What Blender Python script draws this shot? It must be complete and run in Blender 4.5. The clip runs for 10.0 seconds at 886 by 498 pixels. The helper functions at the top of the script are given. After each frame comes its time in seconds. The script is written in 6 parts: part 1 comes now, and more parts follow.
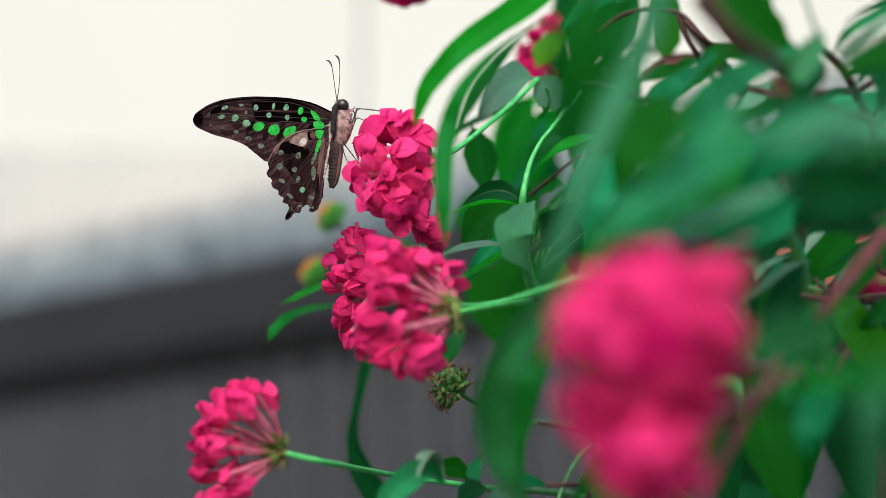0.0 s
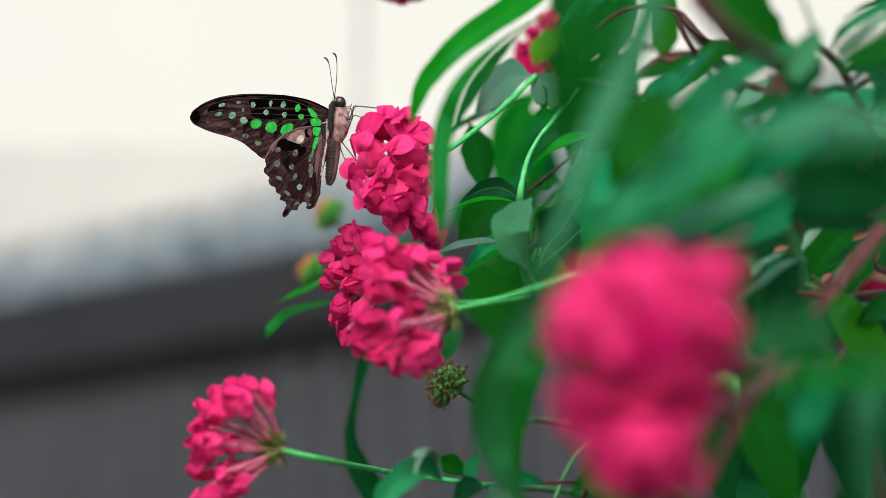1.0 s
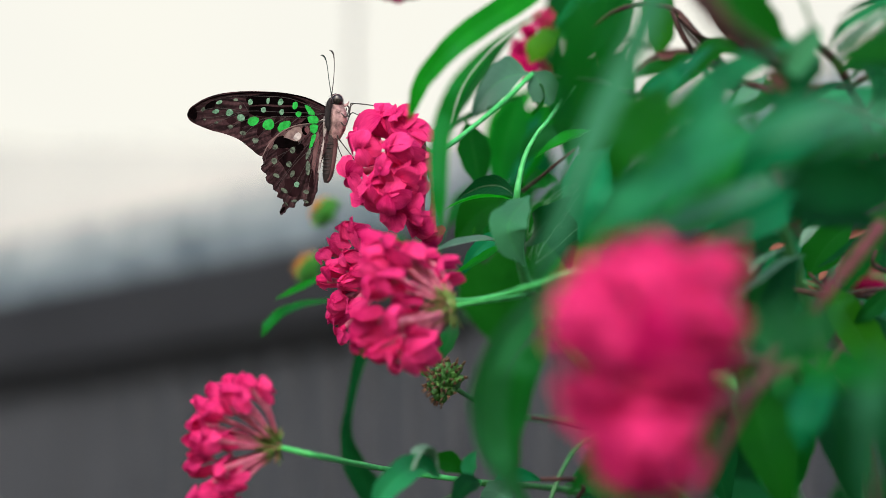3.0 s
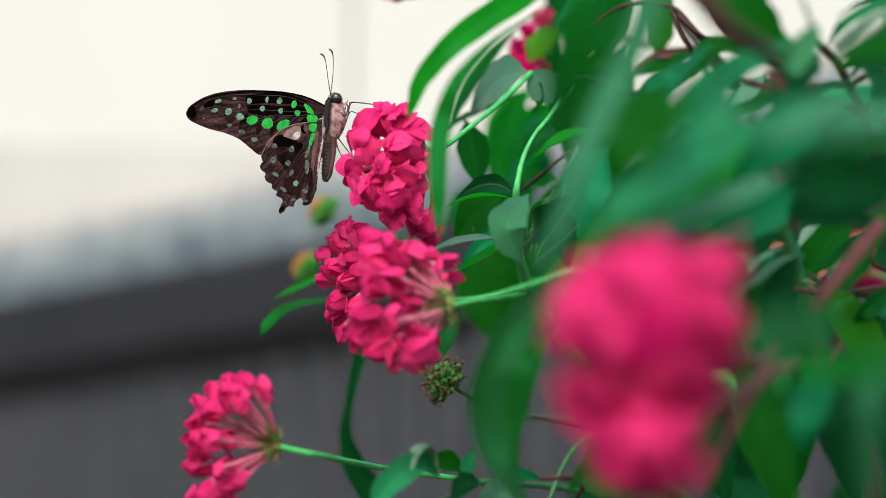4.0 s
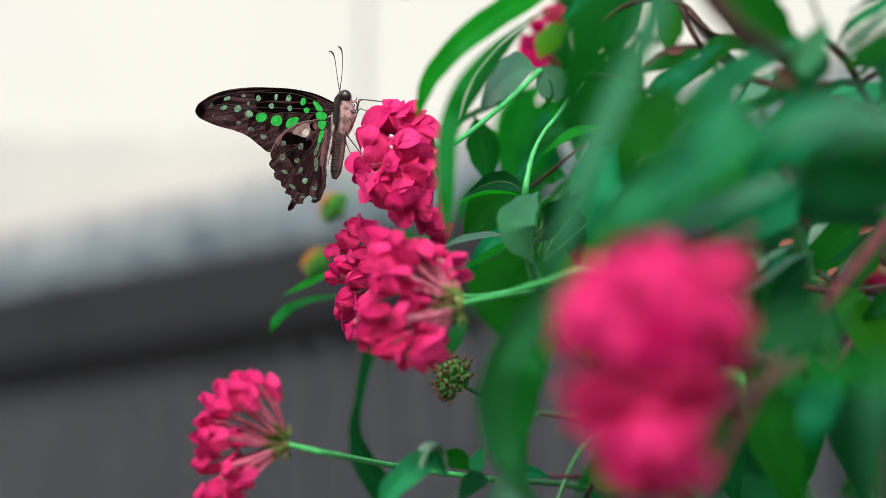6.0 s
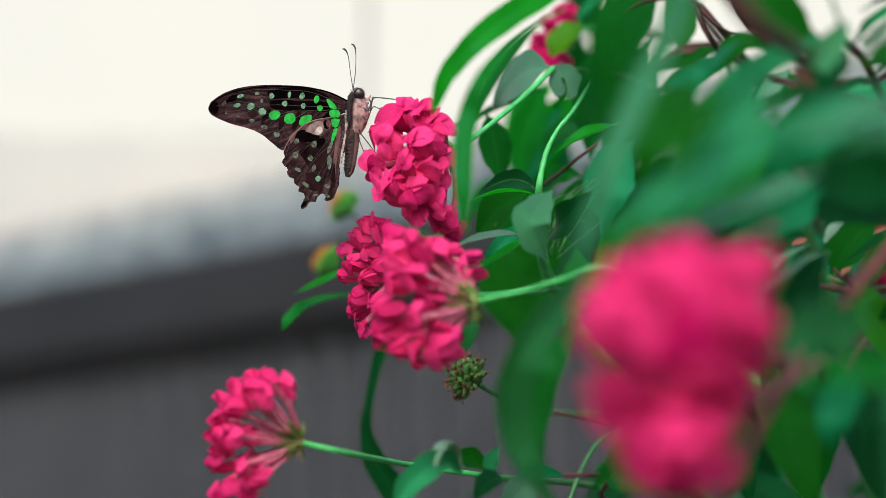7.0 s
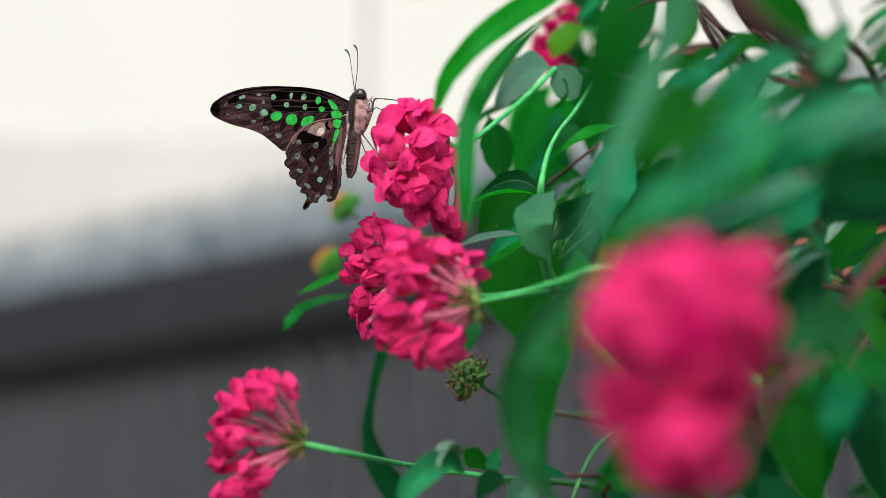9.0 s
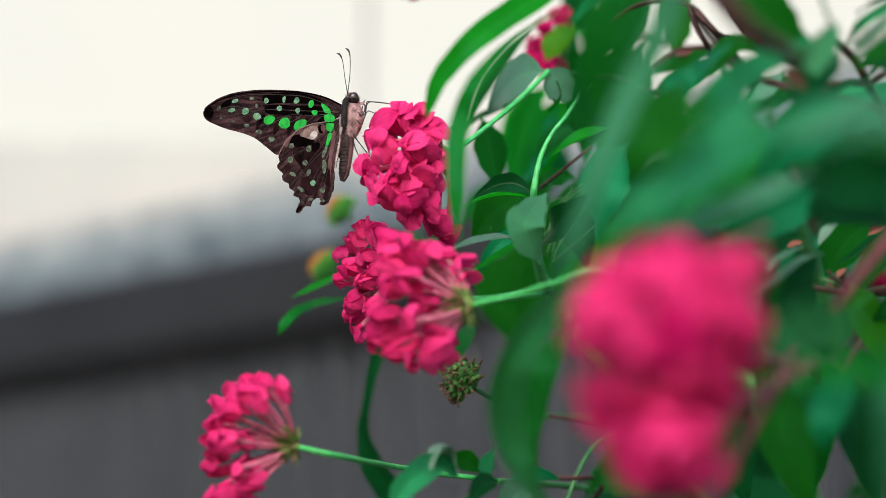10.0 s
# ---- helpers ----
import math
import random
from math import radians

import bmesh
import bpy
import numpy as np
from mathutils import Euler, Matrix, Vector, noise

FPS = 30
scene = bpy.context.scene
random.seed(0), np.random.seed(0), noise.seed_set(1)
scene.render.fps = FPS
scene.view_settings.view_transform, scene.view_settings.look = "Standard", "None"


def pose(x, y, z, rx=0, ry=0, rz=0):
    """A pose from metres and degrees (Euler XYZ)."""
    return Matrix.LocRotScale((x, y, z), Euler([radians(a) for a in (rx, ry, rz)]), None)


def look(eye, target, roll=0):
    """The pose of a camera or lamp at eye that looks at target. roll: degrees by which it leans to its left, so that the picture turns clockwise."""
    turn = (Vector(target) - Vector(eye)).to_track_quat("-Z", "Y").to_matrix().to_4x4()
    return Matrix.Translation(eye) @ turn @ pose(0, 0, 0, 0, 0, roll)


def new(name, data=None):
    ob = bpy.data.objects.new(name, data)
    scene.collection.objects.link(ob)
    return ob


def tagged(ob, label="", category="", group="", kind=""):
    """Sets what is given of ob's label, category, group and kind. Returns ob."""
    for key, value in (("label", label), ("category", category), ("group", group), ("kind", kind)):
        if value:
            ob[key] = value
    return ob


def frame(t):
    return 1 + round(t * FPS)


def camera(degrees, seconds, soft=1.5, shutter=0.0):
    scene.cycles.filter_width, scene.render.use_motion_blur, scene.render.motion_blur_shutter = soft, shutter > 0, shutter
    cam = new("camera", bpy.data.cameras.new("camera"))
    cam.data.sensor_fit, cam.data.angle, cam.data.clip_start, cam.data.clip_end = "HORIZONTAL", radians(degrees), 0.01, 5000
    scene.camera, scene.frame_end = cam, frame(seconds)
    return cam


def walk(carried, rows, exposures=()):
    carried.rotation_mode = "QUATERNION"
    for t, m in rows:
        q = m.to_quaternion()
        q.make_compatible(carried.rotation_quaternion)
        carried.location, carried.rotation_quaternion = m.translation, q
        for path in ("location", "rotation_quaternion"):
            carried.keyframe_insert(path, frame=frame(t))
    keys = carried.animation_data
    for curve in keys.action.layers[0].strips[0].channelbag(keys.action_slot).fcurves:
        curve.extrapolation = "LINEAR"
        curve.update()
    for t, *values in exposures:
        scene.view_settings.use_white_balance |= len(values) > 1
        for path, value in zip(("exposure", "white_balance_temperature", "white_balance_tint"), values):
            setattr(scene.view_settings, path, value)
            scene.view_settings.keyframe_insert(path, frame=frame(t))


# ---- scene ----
from mathutils import geometry

# A butterfly drinks at a pink flower cluster of a leafy shrub, seen close through a long lens.
cam = camera(22, 10.0, soft=0.8)
cam.data.dof.use_dof = True
cam.data.dof.focus_distance = 0.80
cam.data.dof.aperture_fstop = 5.9
cam.data.dof.aperture_blades = 0

walk(cam, [
    (0.0, look((-0.00082, -0.00127, 1.30087), (-0.00261, 0.97273, 1.52738), 0.028)),
    (0.5, look((-0.00048, -0.00083, 1.30025), (-0.00203, 0.97313, 1.52695), 0.037)),
    (1.0, look((0.00013, -0.00115, 1.30047), (-0.00162, 0.97301, 1.52631), 0.017)),
    (1.5, look((-0.00090, -0.00151, 1.30055), (-0.00107, 0.97281, 1.52572), 0.024)),
    (2.0, look((-0.00172, -0.00127, 1.29976), (-0.00058, 0.97290, 1.52559), 0.004)),
    (2.5, look((-0.00236, -0.00130, 1.29956), (-0.00012, 0.97286, 1.52541), 0.017)),
    (4.0, look((-0.00221, -0.00071, 1.29949), (0.00057, 0.97352, 1.52504), -0.033)),
    (4.5, look((-0.00179, -0.00020, 1.29969), (0.00045, 0.97408, 1.52500), -0.042)),
    (5.0, look((0.00012, -0.00021, 1.29997), (-0.00076, 0.97418, 1.52482), 0.009)),
    (5.5, look((0.00002, -0.00103, 1.30134), (-0.00216, 0.97380, 1.52426), 0.030)),
    (7.0, look((-0.00591, 0.00116, 1.30194), (-0.00840, 0.97636, 1.52327), 0.154)),
    (7.5, look((-0.00678, 0.00160, 1.30145), (-0.00976, 0.97671, 1.52317), 0.155)),
    (8.0, look((-0.00629, 0.00122, 1.30081), (-0.01025, 0.97618, 1.52316), 0.173)),
    (8.5, look((-0.00630, 0.00084, 1.30085), (-0.00996, 0.97577, 1.52333), 0.087)),
    (9.0, look((-0.00662, 0.00120, 1.30089), (-0.00907, 0.97603, 1.52381), 0.058)),
    (9.5, look((-0.00503, 0.00061, 1.30087), (-0.00832, 0.97534, 1.52421), 0.000)),
    (10.0, look((-0.00327, 0.00029, 1.30111), (-0.00689, 0.97495, 1.52479), -0.102)),
])

# ---- light ----
world = bpy.data.worlds.new("world")
scene.world = world
world.use_nodes = True
wn = world.node_tree.nodes
sky = wn.new("ShaderNodeTexSky")
sky.sky_type = "NISHITA"
sky.sun_disc = False
sky.sun_elevation = radians(36)
sky.sun_rotation = radians(189)
sky.air_density = 1.0
sky.dust_density = 4.0
wn["Background"].inputs["Strength"].default_value = 0.13
world.node_tree.links.new(sky.outputs[0], wn["Background"].inputs["Color"])

sun = new("sun", bpy.data.lights.new("sun", "SUN"))
sun.data.energy = 1.05
sun.data.angle = radians(45)
sun.data.color = (1.0, 0.99, 0.98)
sun.matrix_basis = look((-0.6, -3.2, 4.6), (0, 0.8, 1.5))
scene.view_settings.exposure = 0.85


# ---- materials ----
def material(name):
    m = bpy.data.materials.new(name)
    m.use_nodes = True
    n = m.node_tree.nodes
    return m, n, m.node_tree.links, n["Principled BSDF"]


def ramp(n, stops):
    r = n.new("ShaderNodeValToRGB")
    while len(r.color_ramp.elements) < len(stops):
        r.color_ramp.elements.new(0.5)
    for e, (p, c) in zip(r.color_ramp.elements, stops):
        e.position, e.color = p, (*c, 1)
    return r


def noise_tex(n, l, scale, detail=4, coord="Object", stretch=(1, 1, 1)):
    tc, mp, nz = n.new("ShaderNodeTexCoord"), n.new("ShaderNodeMapping"), n.new("ShaderNodeTexNoise")
    mp.inputs["Scale"].default_value = stretch
    nz.inputs["Scale"].default_value, nz.inputs["Detail"].default_value = scale, detail
    l.new(tc.outputs[coord], mp.inputs[0])
    l.new(mp.outputs[0], nz.inputs["Vector"])
    return nz


def bump(n, l, height, strength, distance, bsdf):
    b = n.new("ShaderNodeBump")
    b.inputs["Strength"].default_value, b.inputs["Distance"].default_value = strength, distance
    l.new(height, b.inputs["Height"])
    l.new(b.outputs[0], bsdf.inputs["Normal"])
    return b


def math_node(n, l, op, a, b=None, c=None):
    m = n.new("ShaderNodeMath")
    m.operation = op
    for i, v in enumerate((a, b, c)):
        if v is None:
            continue
        if isinstance(v, (int, float)):
            m.inputs[i].default_value = v
        else:
            l.new(v, m.inputs[i])
    return m.outputs[0]


def mixed(n, l, kind, fac, a, b):
    m = n.new("ShaderNodeMix")
    m.data_type, m.blend_type = "RGBA", kind
    for i, v in ((0, fac), (6, a), (7, b)):
        if isinstance(v, (int, float)):
            m.inputs[i].default_value = v
        elif isinstance(v, tuple):
            m.inputs[i].default_value = (*v, 1)
        else:
            l.new(v, m.inputs[i])
    return m.outputs[2]


def plain(name, low, high, scale, rough=0.6, detail=5, bumpiness=0.0, stretch=(1, 1, 1), spec=0.5, metal=0.0, coord="Object"):
    """A surface whose colour wanders between two tones, with fine relief."""
    m, n, l, b = material(name)
    nz = noise_tex(n, l, scale, detail, coord, stretch)
    r = ramp(n, ((0.3, low), (0.7, high)))
    l.new(nz.outputs[0], r.inputs[0])
    l.new(r.outputs[0], b.inputs["Base Color"])
    b.inputs["Roughness"].default_value = rough
    b.inputs["Specular IOR Level"].default_value = spec
    b.inputs["Metallic"].default_value = metal
    if bumpiness:
        bump(n, l, nz.outputs[0], bumpiness, 0.3 / scale, b)
    return m


def leaf_material(name, dark, light, through_colour, shine=0.38, see=0.35, vein=(0.05, 0.24, 0.06), vein_amount=0.25, gloss=0.25):
    """A thin waxy leaf: midrib and side veins, mottling, light coming through."""
    m, n, l, b = material(name)
    uv = n.new("ShaderNodeUVMap")
    uv.uv_map = "blade"
    sep = n.new("ShaderNodeSeparateXYZ")
    l.new(uv.outputs[0], sep.inputs[0])
    across = math_node(n, l, "ABSOLUTE", math_node(n, l, "SUBTRACT", sep.outputs[0], 0.5))
    slant = math_node(n, l, "MULTIPLY_ADD", across, -5.5, math_node(n, l, "MULTIPLY", sep.outputs[1], 9.0))
    saw = math_node(n, l, "ABSOLUTE", math_node(n, l, "SUBTRACT", math_node(n, l, "FRACT", slant), 0.5))
    side = math_node(n, l, "GREATER_THAN", saw, 0.47)
    rib = math_node(n, l, "LESS_THAN", across, 0.018)
    veins = math_node(n, l, "MAXIMUM", math_node(n, l, "MULTIPLY", side, 0.3), rib)
    puff = math_node(n, l, "SUBTRACT", math_node(n, l, "MULTIPLY", saw, -1.0), math_node(n, l, "MULTIPLY", rib, 0.6))
    nz = noise_tex(n, l, 90, 5)
    big = noise_tex(n, l, 22, 3)
    info = n.new("ShaderNodeObjectInfo")
    tone = math_node(n, l, "ADD", math_node(n, l, "MULTIPLY", big.outputs[0], 0.5), math_node(n, l, "MULTIPLY", info.outputs["Random"], 0.5))
    r = ramp(n, ((0.2, dark), (0.8, light)))
    l.new(tone, r.inputs[0])
    speck = mixed(n, l, "MULTIPLY", 0.5, r.outputs[0], nz.outputs[0])
    colour = mixed(n, l, "MIX", math_node(n, l, "MULTIPLY", veins, vein_amount), speck, vein)
    l.new(colour, b.inputs["Base Color"])
    rr = math_node(n, l, "MULTIPLY_ADD", nz.outputs[0], 0.25, shine - 0.12)
    l.new(rr, b.inputs["Roughness"])
    b.inputs["Specular IOR Level"].default_value = gloss
    b.inputs["Specular Tint"].default_value = (0.15, 0.9, 0.55, 1)
    bump(n, l, puff, 0.18, 0.0005, b)
    tr = n.new("ShaderNodeBsdfTranslucent")
    tc = mixed(n, l, "MULTIPLY", 0.4, through_colour, nz.outputs[0])
    l.new(tc, tr.inputs[0])
    mx = n.new("ShaderNodeMixShader")
    mx.inputs[0].default_value = see
    l.new(b.outputs[0], mx.inputs[1])
    l.new(tr.outputs[0], mx.inputs[2])
    l.new(mx.outputs[0], n["Material Output"].inputs[0])
    return m


def petal_material(name, deep, pale, see=0.32):
    """A velvety petal with faint lengthwise veins and light coming through."""
    m, n, l, b = material(name)
    uv = n.new("ShaderNodeUVMap")
    uv.uv_map = "blade"
    nz = n.new("ShaderNodeTexNoise")
    mp = n.new("ShaderNodeMapping")
    mp.inputs["Scale"].default_value = (22, 3.0, 1)
    l.new(uv.outputs[0], mp.inputs[0])
    l.new(mp.outputs[0], nz.inputs["Vector"])
    nz.inputs["Scale"].default_value, nz.inputs["Detail"].default_value = 1.0, 3
    info = n.new("ShaderNodeObjectInfo")
    sep = n.new("ShaderNodeSeparateXYZ")
    l.new(uv.outputs[0], sep.inputs[0])
    blotch = noise_tex(n, l, 260, 3)
    tone = math_node(n, l, "ADD", math_node(n, l, "MULTIPLY", nz.outputs[0], 0.55), math_node(n, l, "MULTIPLY", info.outputs["Random"], 0.35))
    tone = math_node(n, l, "ADD", tone, math_node(n, l, "MULTIPLY_ADD", sep.outputs[1], 0.3, math_node(n, l, "MULTIPLY", blotch.outputs[0], 0.3)))
    r = ramp(n, ((0.45, deep), (1.1, pale)))
    l.new(tone, r.inputs[0])
    l.new(r.outputs[0], b.inputs["Base Color"])
    b.inputs["Roughness"].default_value = 0.6
    b.inputs["Specular IOR Level"].default_value = 0.06
    bump(n, l, nz.outputs[0], 0.6, 0.0004, b)
    tr = n.new("ShaderNodeBsdfTranslucent")
    l.new(r.outputs[0], tr.inputs[0])
    mx = n.new("ShaderNodeMixShader")
    mx.inputs[0].default_value = see
    l.new(b.outputs[0], mx.inputs[1])
    l.new(tr.outputs[0], mx.inputs[2])
    l.new(mx.outputs[0], n["Material Output"].inputs[0])
    return m


LEAF = leaf_material("leaf_green", (0.003, 0.055, 0.006), (0.008, 0.13, 0.018), (0.006, 0.30, 0.008), see=0.4, gloss=0.16)
LEAF_TEAL = leaf_material("leaf_waxy", (0.003, 0.11, 0.040), (0.008, 0.24, 0.095), (0.003, 0.34, 0.05), shine=0.36, see=0.28)
LEAF_PALE = leaf_material("leaf_grey_green", (0.045, 0.15, 0.095), (0.10, 0.24, 0.165), (0.02, 0.22, 0.07), shine=0.42, see=0.15, vein=(0.06, 0.32, 0.08), vein_amount=0.3)
LEAF_DULL = leaf_material("leaf_dull_green", (0.030, 0.17, 0.075), (0.068, 0.27, 0.125), (0.012, 0.22, 0.05), shine=0.42, see=0.15, vein=(0.06, 0.32, 0.08), vein_amount=0.3)
LEAF_SAGE = leaf_material("leaf_sage", (0.018, 0.12, 0.055), (0.045, 0.19, 0.095), (0.010, 0.20, 0.045), shine=0.45, see=0.2, vein_amount=0.1)
LEAF_SILVER = leaf_material("leaf_silvery_underside", (0.03, 0.13, 0.07), (0.20, 0.32, 0.25), (0.02, 0.2, 0.06), shine=0.4, see=0.12, vein=(0.02, 0.10, 0.05), vein_amount=0.8)
LEAF_VEINED = leaf_material("leaf_veined", (0.004, 0.07, 0.02), (0.010, 0.13, 0.045), (0.004, 0.2, 0.02), vein=(0.16, 0.30, 0.18), vein_amount=0.9)
LEAF_BRIGHT = leaf_material("leaf_young", (0.004, 0.19, 0.004), (0.010, 0.30, 0.010), (0.006, 0.50, 0.004), see=0.5)
LEAF_MID = leaf_material("leaf_mid", (0.003, 0.10, 0.006), (0.007, 0.20, 0.018), (0.005, 0.40, 0.01), see=0.45)
# very dark leaf green: the shade among the leaves is put into the colour
LEAF_SHADE_DARK = leaf_material("leaf_shade_dark", (0.002, 0.028, 0.007), (0.004, 0.070, 0.018), (0.003, 0.15, 0.012), see=0.3, shine=0.5, gloss=0.12, vein_amount=0.1)
LEAF_GREY = leaf_material("leaf_light_grey_green", (0.04, 0.20, 0.10), (0.09, 0.32, 0.18), (0.01, 0.30, 0.07), shine=0.42, see=0.2)
LEAF_OLIVE = leaf_material("leaf_olive", (0.06, 0.26, 0.004), (0.12, 0.36, 0.008), (0.12, 0.55, 0.005), see=0.6)
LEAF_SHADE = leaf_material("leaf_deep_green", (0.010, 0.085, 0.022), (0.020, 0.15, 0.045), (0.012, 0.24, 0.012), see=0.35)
LEAF_OLIVE_DARK = leaf_material("leaf_yellowing", (0.010, 0.10, 0.003), (0.025, 0.18, 0.006), (0.03, 0.30, 0.003), see=0.45)
LEAF_DEEP = leaf_material("leaf_saturated_green", (0.004, 0.075, 0.004), (0.010, 0.125, 0.010), (0.010, 0.26, 0.004), shine=0.5, see=0.4, vein_amount=0.1, gloss=0.1)
LEAF_JADE = leaf_material("leaf_jade", (0.012, 0.18, 0.065), (0.030, 0.30, 0.12), (0.008, 0.34, 0.06), shine=0.42, see=0.25, vein_amount=0.15)
STEM = plain("stem_green", (0.030, 0.34, 0.070), (0.075, 0.52, 0.150), 300, 0.5, bumpiness=0.3)
TENDRIL = plain("tendril_pale", (0.06, 0.20, 0.09), (0.16, 0.34, 0.18), 300, 0.5)
STEM_DARK = plain("stem_dark_green", (0.01, 0.09, 0.02), (0.03, 0.17, 0.04), 300, 0.5, bumpiness=0.3)
TWIG = plain("twig_brown", (0.018, 0.006, 0.005), (0.065, 0.02, 0.017), 260, 0.75, bumpiness=0.6)
TWIG_PINK = plain("twig_pinkish", (0.085, 0.011, 0.021), (0.19, 0.034, 0.058), 260, 0.7, bumpiness=0.4)
BARK = plain("bark", (0.035, 0.02, 0.014), (0.13, 0.085, 0.06), 60, 0.85, bumpiness=0.8, stretch=(1, 1, 0.2))
PETAL = petal_material("petal_pink", (0.46, 0.0012, 0.098), (0.89, 0.056, 0.262))
# darker petal pink, with the shade between florets put into its colour
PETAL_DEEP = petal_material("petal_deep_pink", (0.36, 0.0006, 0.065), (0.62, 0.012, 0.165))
TUBE = plain("flower_tube", (0.40, 0.03, 0.09), (0.66, 0.12, 0.22), 400, 0.6, spec=0.2)
THROAT = plain("flower_throat", (0.46, 0.004, 0.09), (0.66, 0.02, 0.16), 600, 0.6, spec=0.1)
TUBE_DULL = plain("flower_tube_dull", (0.36, 0.055, 0.13), (0.62, 0.20, 0.29), 400, 0.6, spec=0.2)
CALYX = plain("calyx", (0.06, 0.16, 0.02), (0.20, 0.24, 0.06), 500, 0.6)
SEPAL = plain("sepal_brown_green", (0.10, 0.10, 0.03), (0.30, 0.14, 0.08), 350, 0.7)
BUD = plain("bud_green", (0.008, 0.075, 0.007), (0.055, 0.17, 0.020), 500, 0.6, bumpiness=0.5)
BUD_FRESH = plain("bud_fresh_green", (0.012, 0.15, 0.012), (0.06, 0.30, 0.03), 400, 0.6)
BUD_TIP = plain("bud_red_tip", (0.05, 0.03, 0.010), (0.15, 0.06, 0.028), 500, 0.6)
BUD_ORANGE = plain("bud_orange", (0.30, 0.10, 0.015), (0.42, 0.20, 0.02), 200, 0.7)


def wing_material():
    """Scaled brown wing with streaks that fan out from the wing's root."""
    m, n, l, b = material("wing_brown")
    tc, sep = n.new("ShaderNodeTexCoord"), n.new("ShaderNodeSeparateXYZ")
    l.new(tc.outputs["Object"], sep.inputs[0])
    dx = math_node(n, l, "SUBTRACT", sep.outputs[0], -0.001)
    dz = math_node(n, l, "SUBTRACT", sep.outputs[2], 0.004)
    angle = math_node(n, l, "ARCTAN2", dz, math_node(n, l, "MULTIPLY", dx, -1.0))
    far = math_node(n, l, "SQRT", math_node(n, l, "ADD", math_node(n, l, "MULTIPLY", dx, dx), math_node(n, l, "MULTIPLY", dz, dz)))
    xyz = n.new("ShaderNodeCombineXYZ")
    l.new(math_node(n, l, "MULTIPLY", angle, 16.0), xyz.inputs[0])
    l.new(math_node(n, l, "MULTIPLY", far, 28.0), xyz.inputs[1])
    fan = n.new("ShaderNodeTexNoise")
    fan.inputs["Scale"].default_value, fan.inputs["Detail"].default_value = 1.6, 6
    l.new(xyz.outputs[0], fan.inputs["Vector"])
    fine = noise_tex(n, l, 900, 6)
    big = noise_tex(n, l, 110, 3)
    both = math_node(n, l, "ADD", math_node(n, l, "MULTIPLY", fan.outputs[0], 0.5), math_node(n, l, "ADD", math_node(n, l, "MULTIPLY", fine.outputs[0], 0.25), math_node(n, l, "MULTIPLY", big.outputs[0], 0.25)))
    r = ramp(n, ((0.37, (0.002, 0.0007, 0.001)), (0.46, (0.013, 0.0052, 0.0068)), (0.55, (0.042, 0.019, 0.023)), (0.67, (0.120, 0.066, 0.072))))
    l.new(both, r.inputs[0])
    l.new(r.outputs[0], b.inputs["Base Color"])
    b.inputs["Roughness"].default_value = 0.75
    b.inputs["Specular IOR Level"].default_value = 0.08
    bump(n, l, fine.outputs[0], 0.3, 0.0003, b)
    return m


WING = wing_material()
WING_BLACK = plain("wing_black", (0.0004, 0.0002, 0.0003), (0.003, 0.0013, 0.0018), 300, 0.9, spec=0.02)
VEIN = plain("wing_vein", (0.004, 0.0015, 0.002), (0.018, 0.008, 0.009), 300, 0.5)
SPOT_GREEN = plain("wing_spot_green", (0.008, 0.22, 0.025), (0.025, 0.43, 0.07), 900, 0.6, spec=0.1)
SPOT_PALE = plain("wing_spot_mottled", (0.02, 0.022, 0.019), (0.14, 0.19, 0.145), 900, 0.7, detail=6, spec=0.1)
SPOT_MINT = plain("wing_spot_mint", (0.035, 0.12, 0.065), (0.20, 0.37, 0.26), 1100, 0.7, detail=5, spec=0.1)
WING_MAUVE = plain("wing_mauve", (0.03, 0.012, 0.015), (0.17, 0.09, 0.095), 420, 0.75, detail=6, stretch=(1, 1, 0.35), spec=0.1)
WING_DARK = plain("wing_dark", (0.001, 0.0005, 0.0008), (0.028, 0.012, 0.015), 260, 0.9, detail=6, stretch=(1, 1, 0.4), spec=0.02)
SPOT_WHITE = plain("wing_spot_white", (0.14, 0.11, 0.115), (0.50, 0.46, 0.45), 700, 0.7, spec=0.1)
WING_PALE = plain("wing_pale_fold", (0.12, 0.08, 0.08), (0.26, 0.19, 0.18), 500, 0.7, spec=0.1)
SPOT_RED = plain("wing_spot_dark_red", (0.05, 0.006, 0.012), (0.12, 0.015, 0.03), 600, 0.6)
FUR_PINK = plain("body_fur_pinkish", (0.07, 0.034, 0.037), (0.52, 0.34, 0.34), 480, 0.85, bumpiness=0.8)
FUR_BLACK = plain("body_fur_black", (0.003, 0.0025, 0.003), (0.028, 0.021, 0.023), 500, 0.8, bumpiness=0.8)
ABDOMEN = plain("abdomen_brown", (0.002, 0.001, 0.0012), (0.042, 0.018, 0.018), 520, 0.75, bumpiness=0.7)
EYE = plain("eye_dark", (0.006, 0.004, 0.005), (0.02, 0.014, 0.015), 900, 0.18)
HORN = plain("antenna_dark", (0.012, 0.01, 0.01), (0.05, 0.04, 0.04), 800, 0.5)
HORN_TIP = plain("antenna_tip", (0.008, 0.02, 0.02), (0.03, 0.06, 0.05), 800, 0.5)

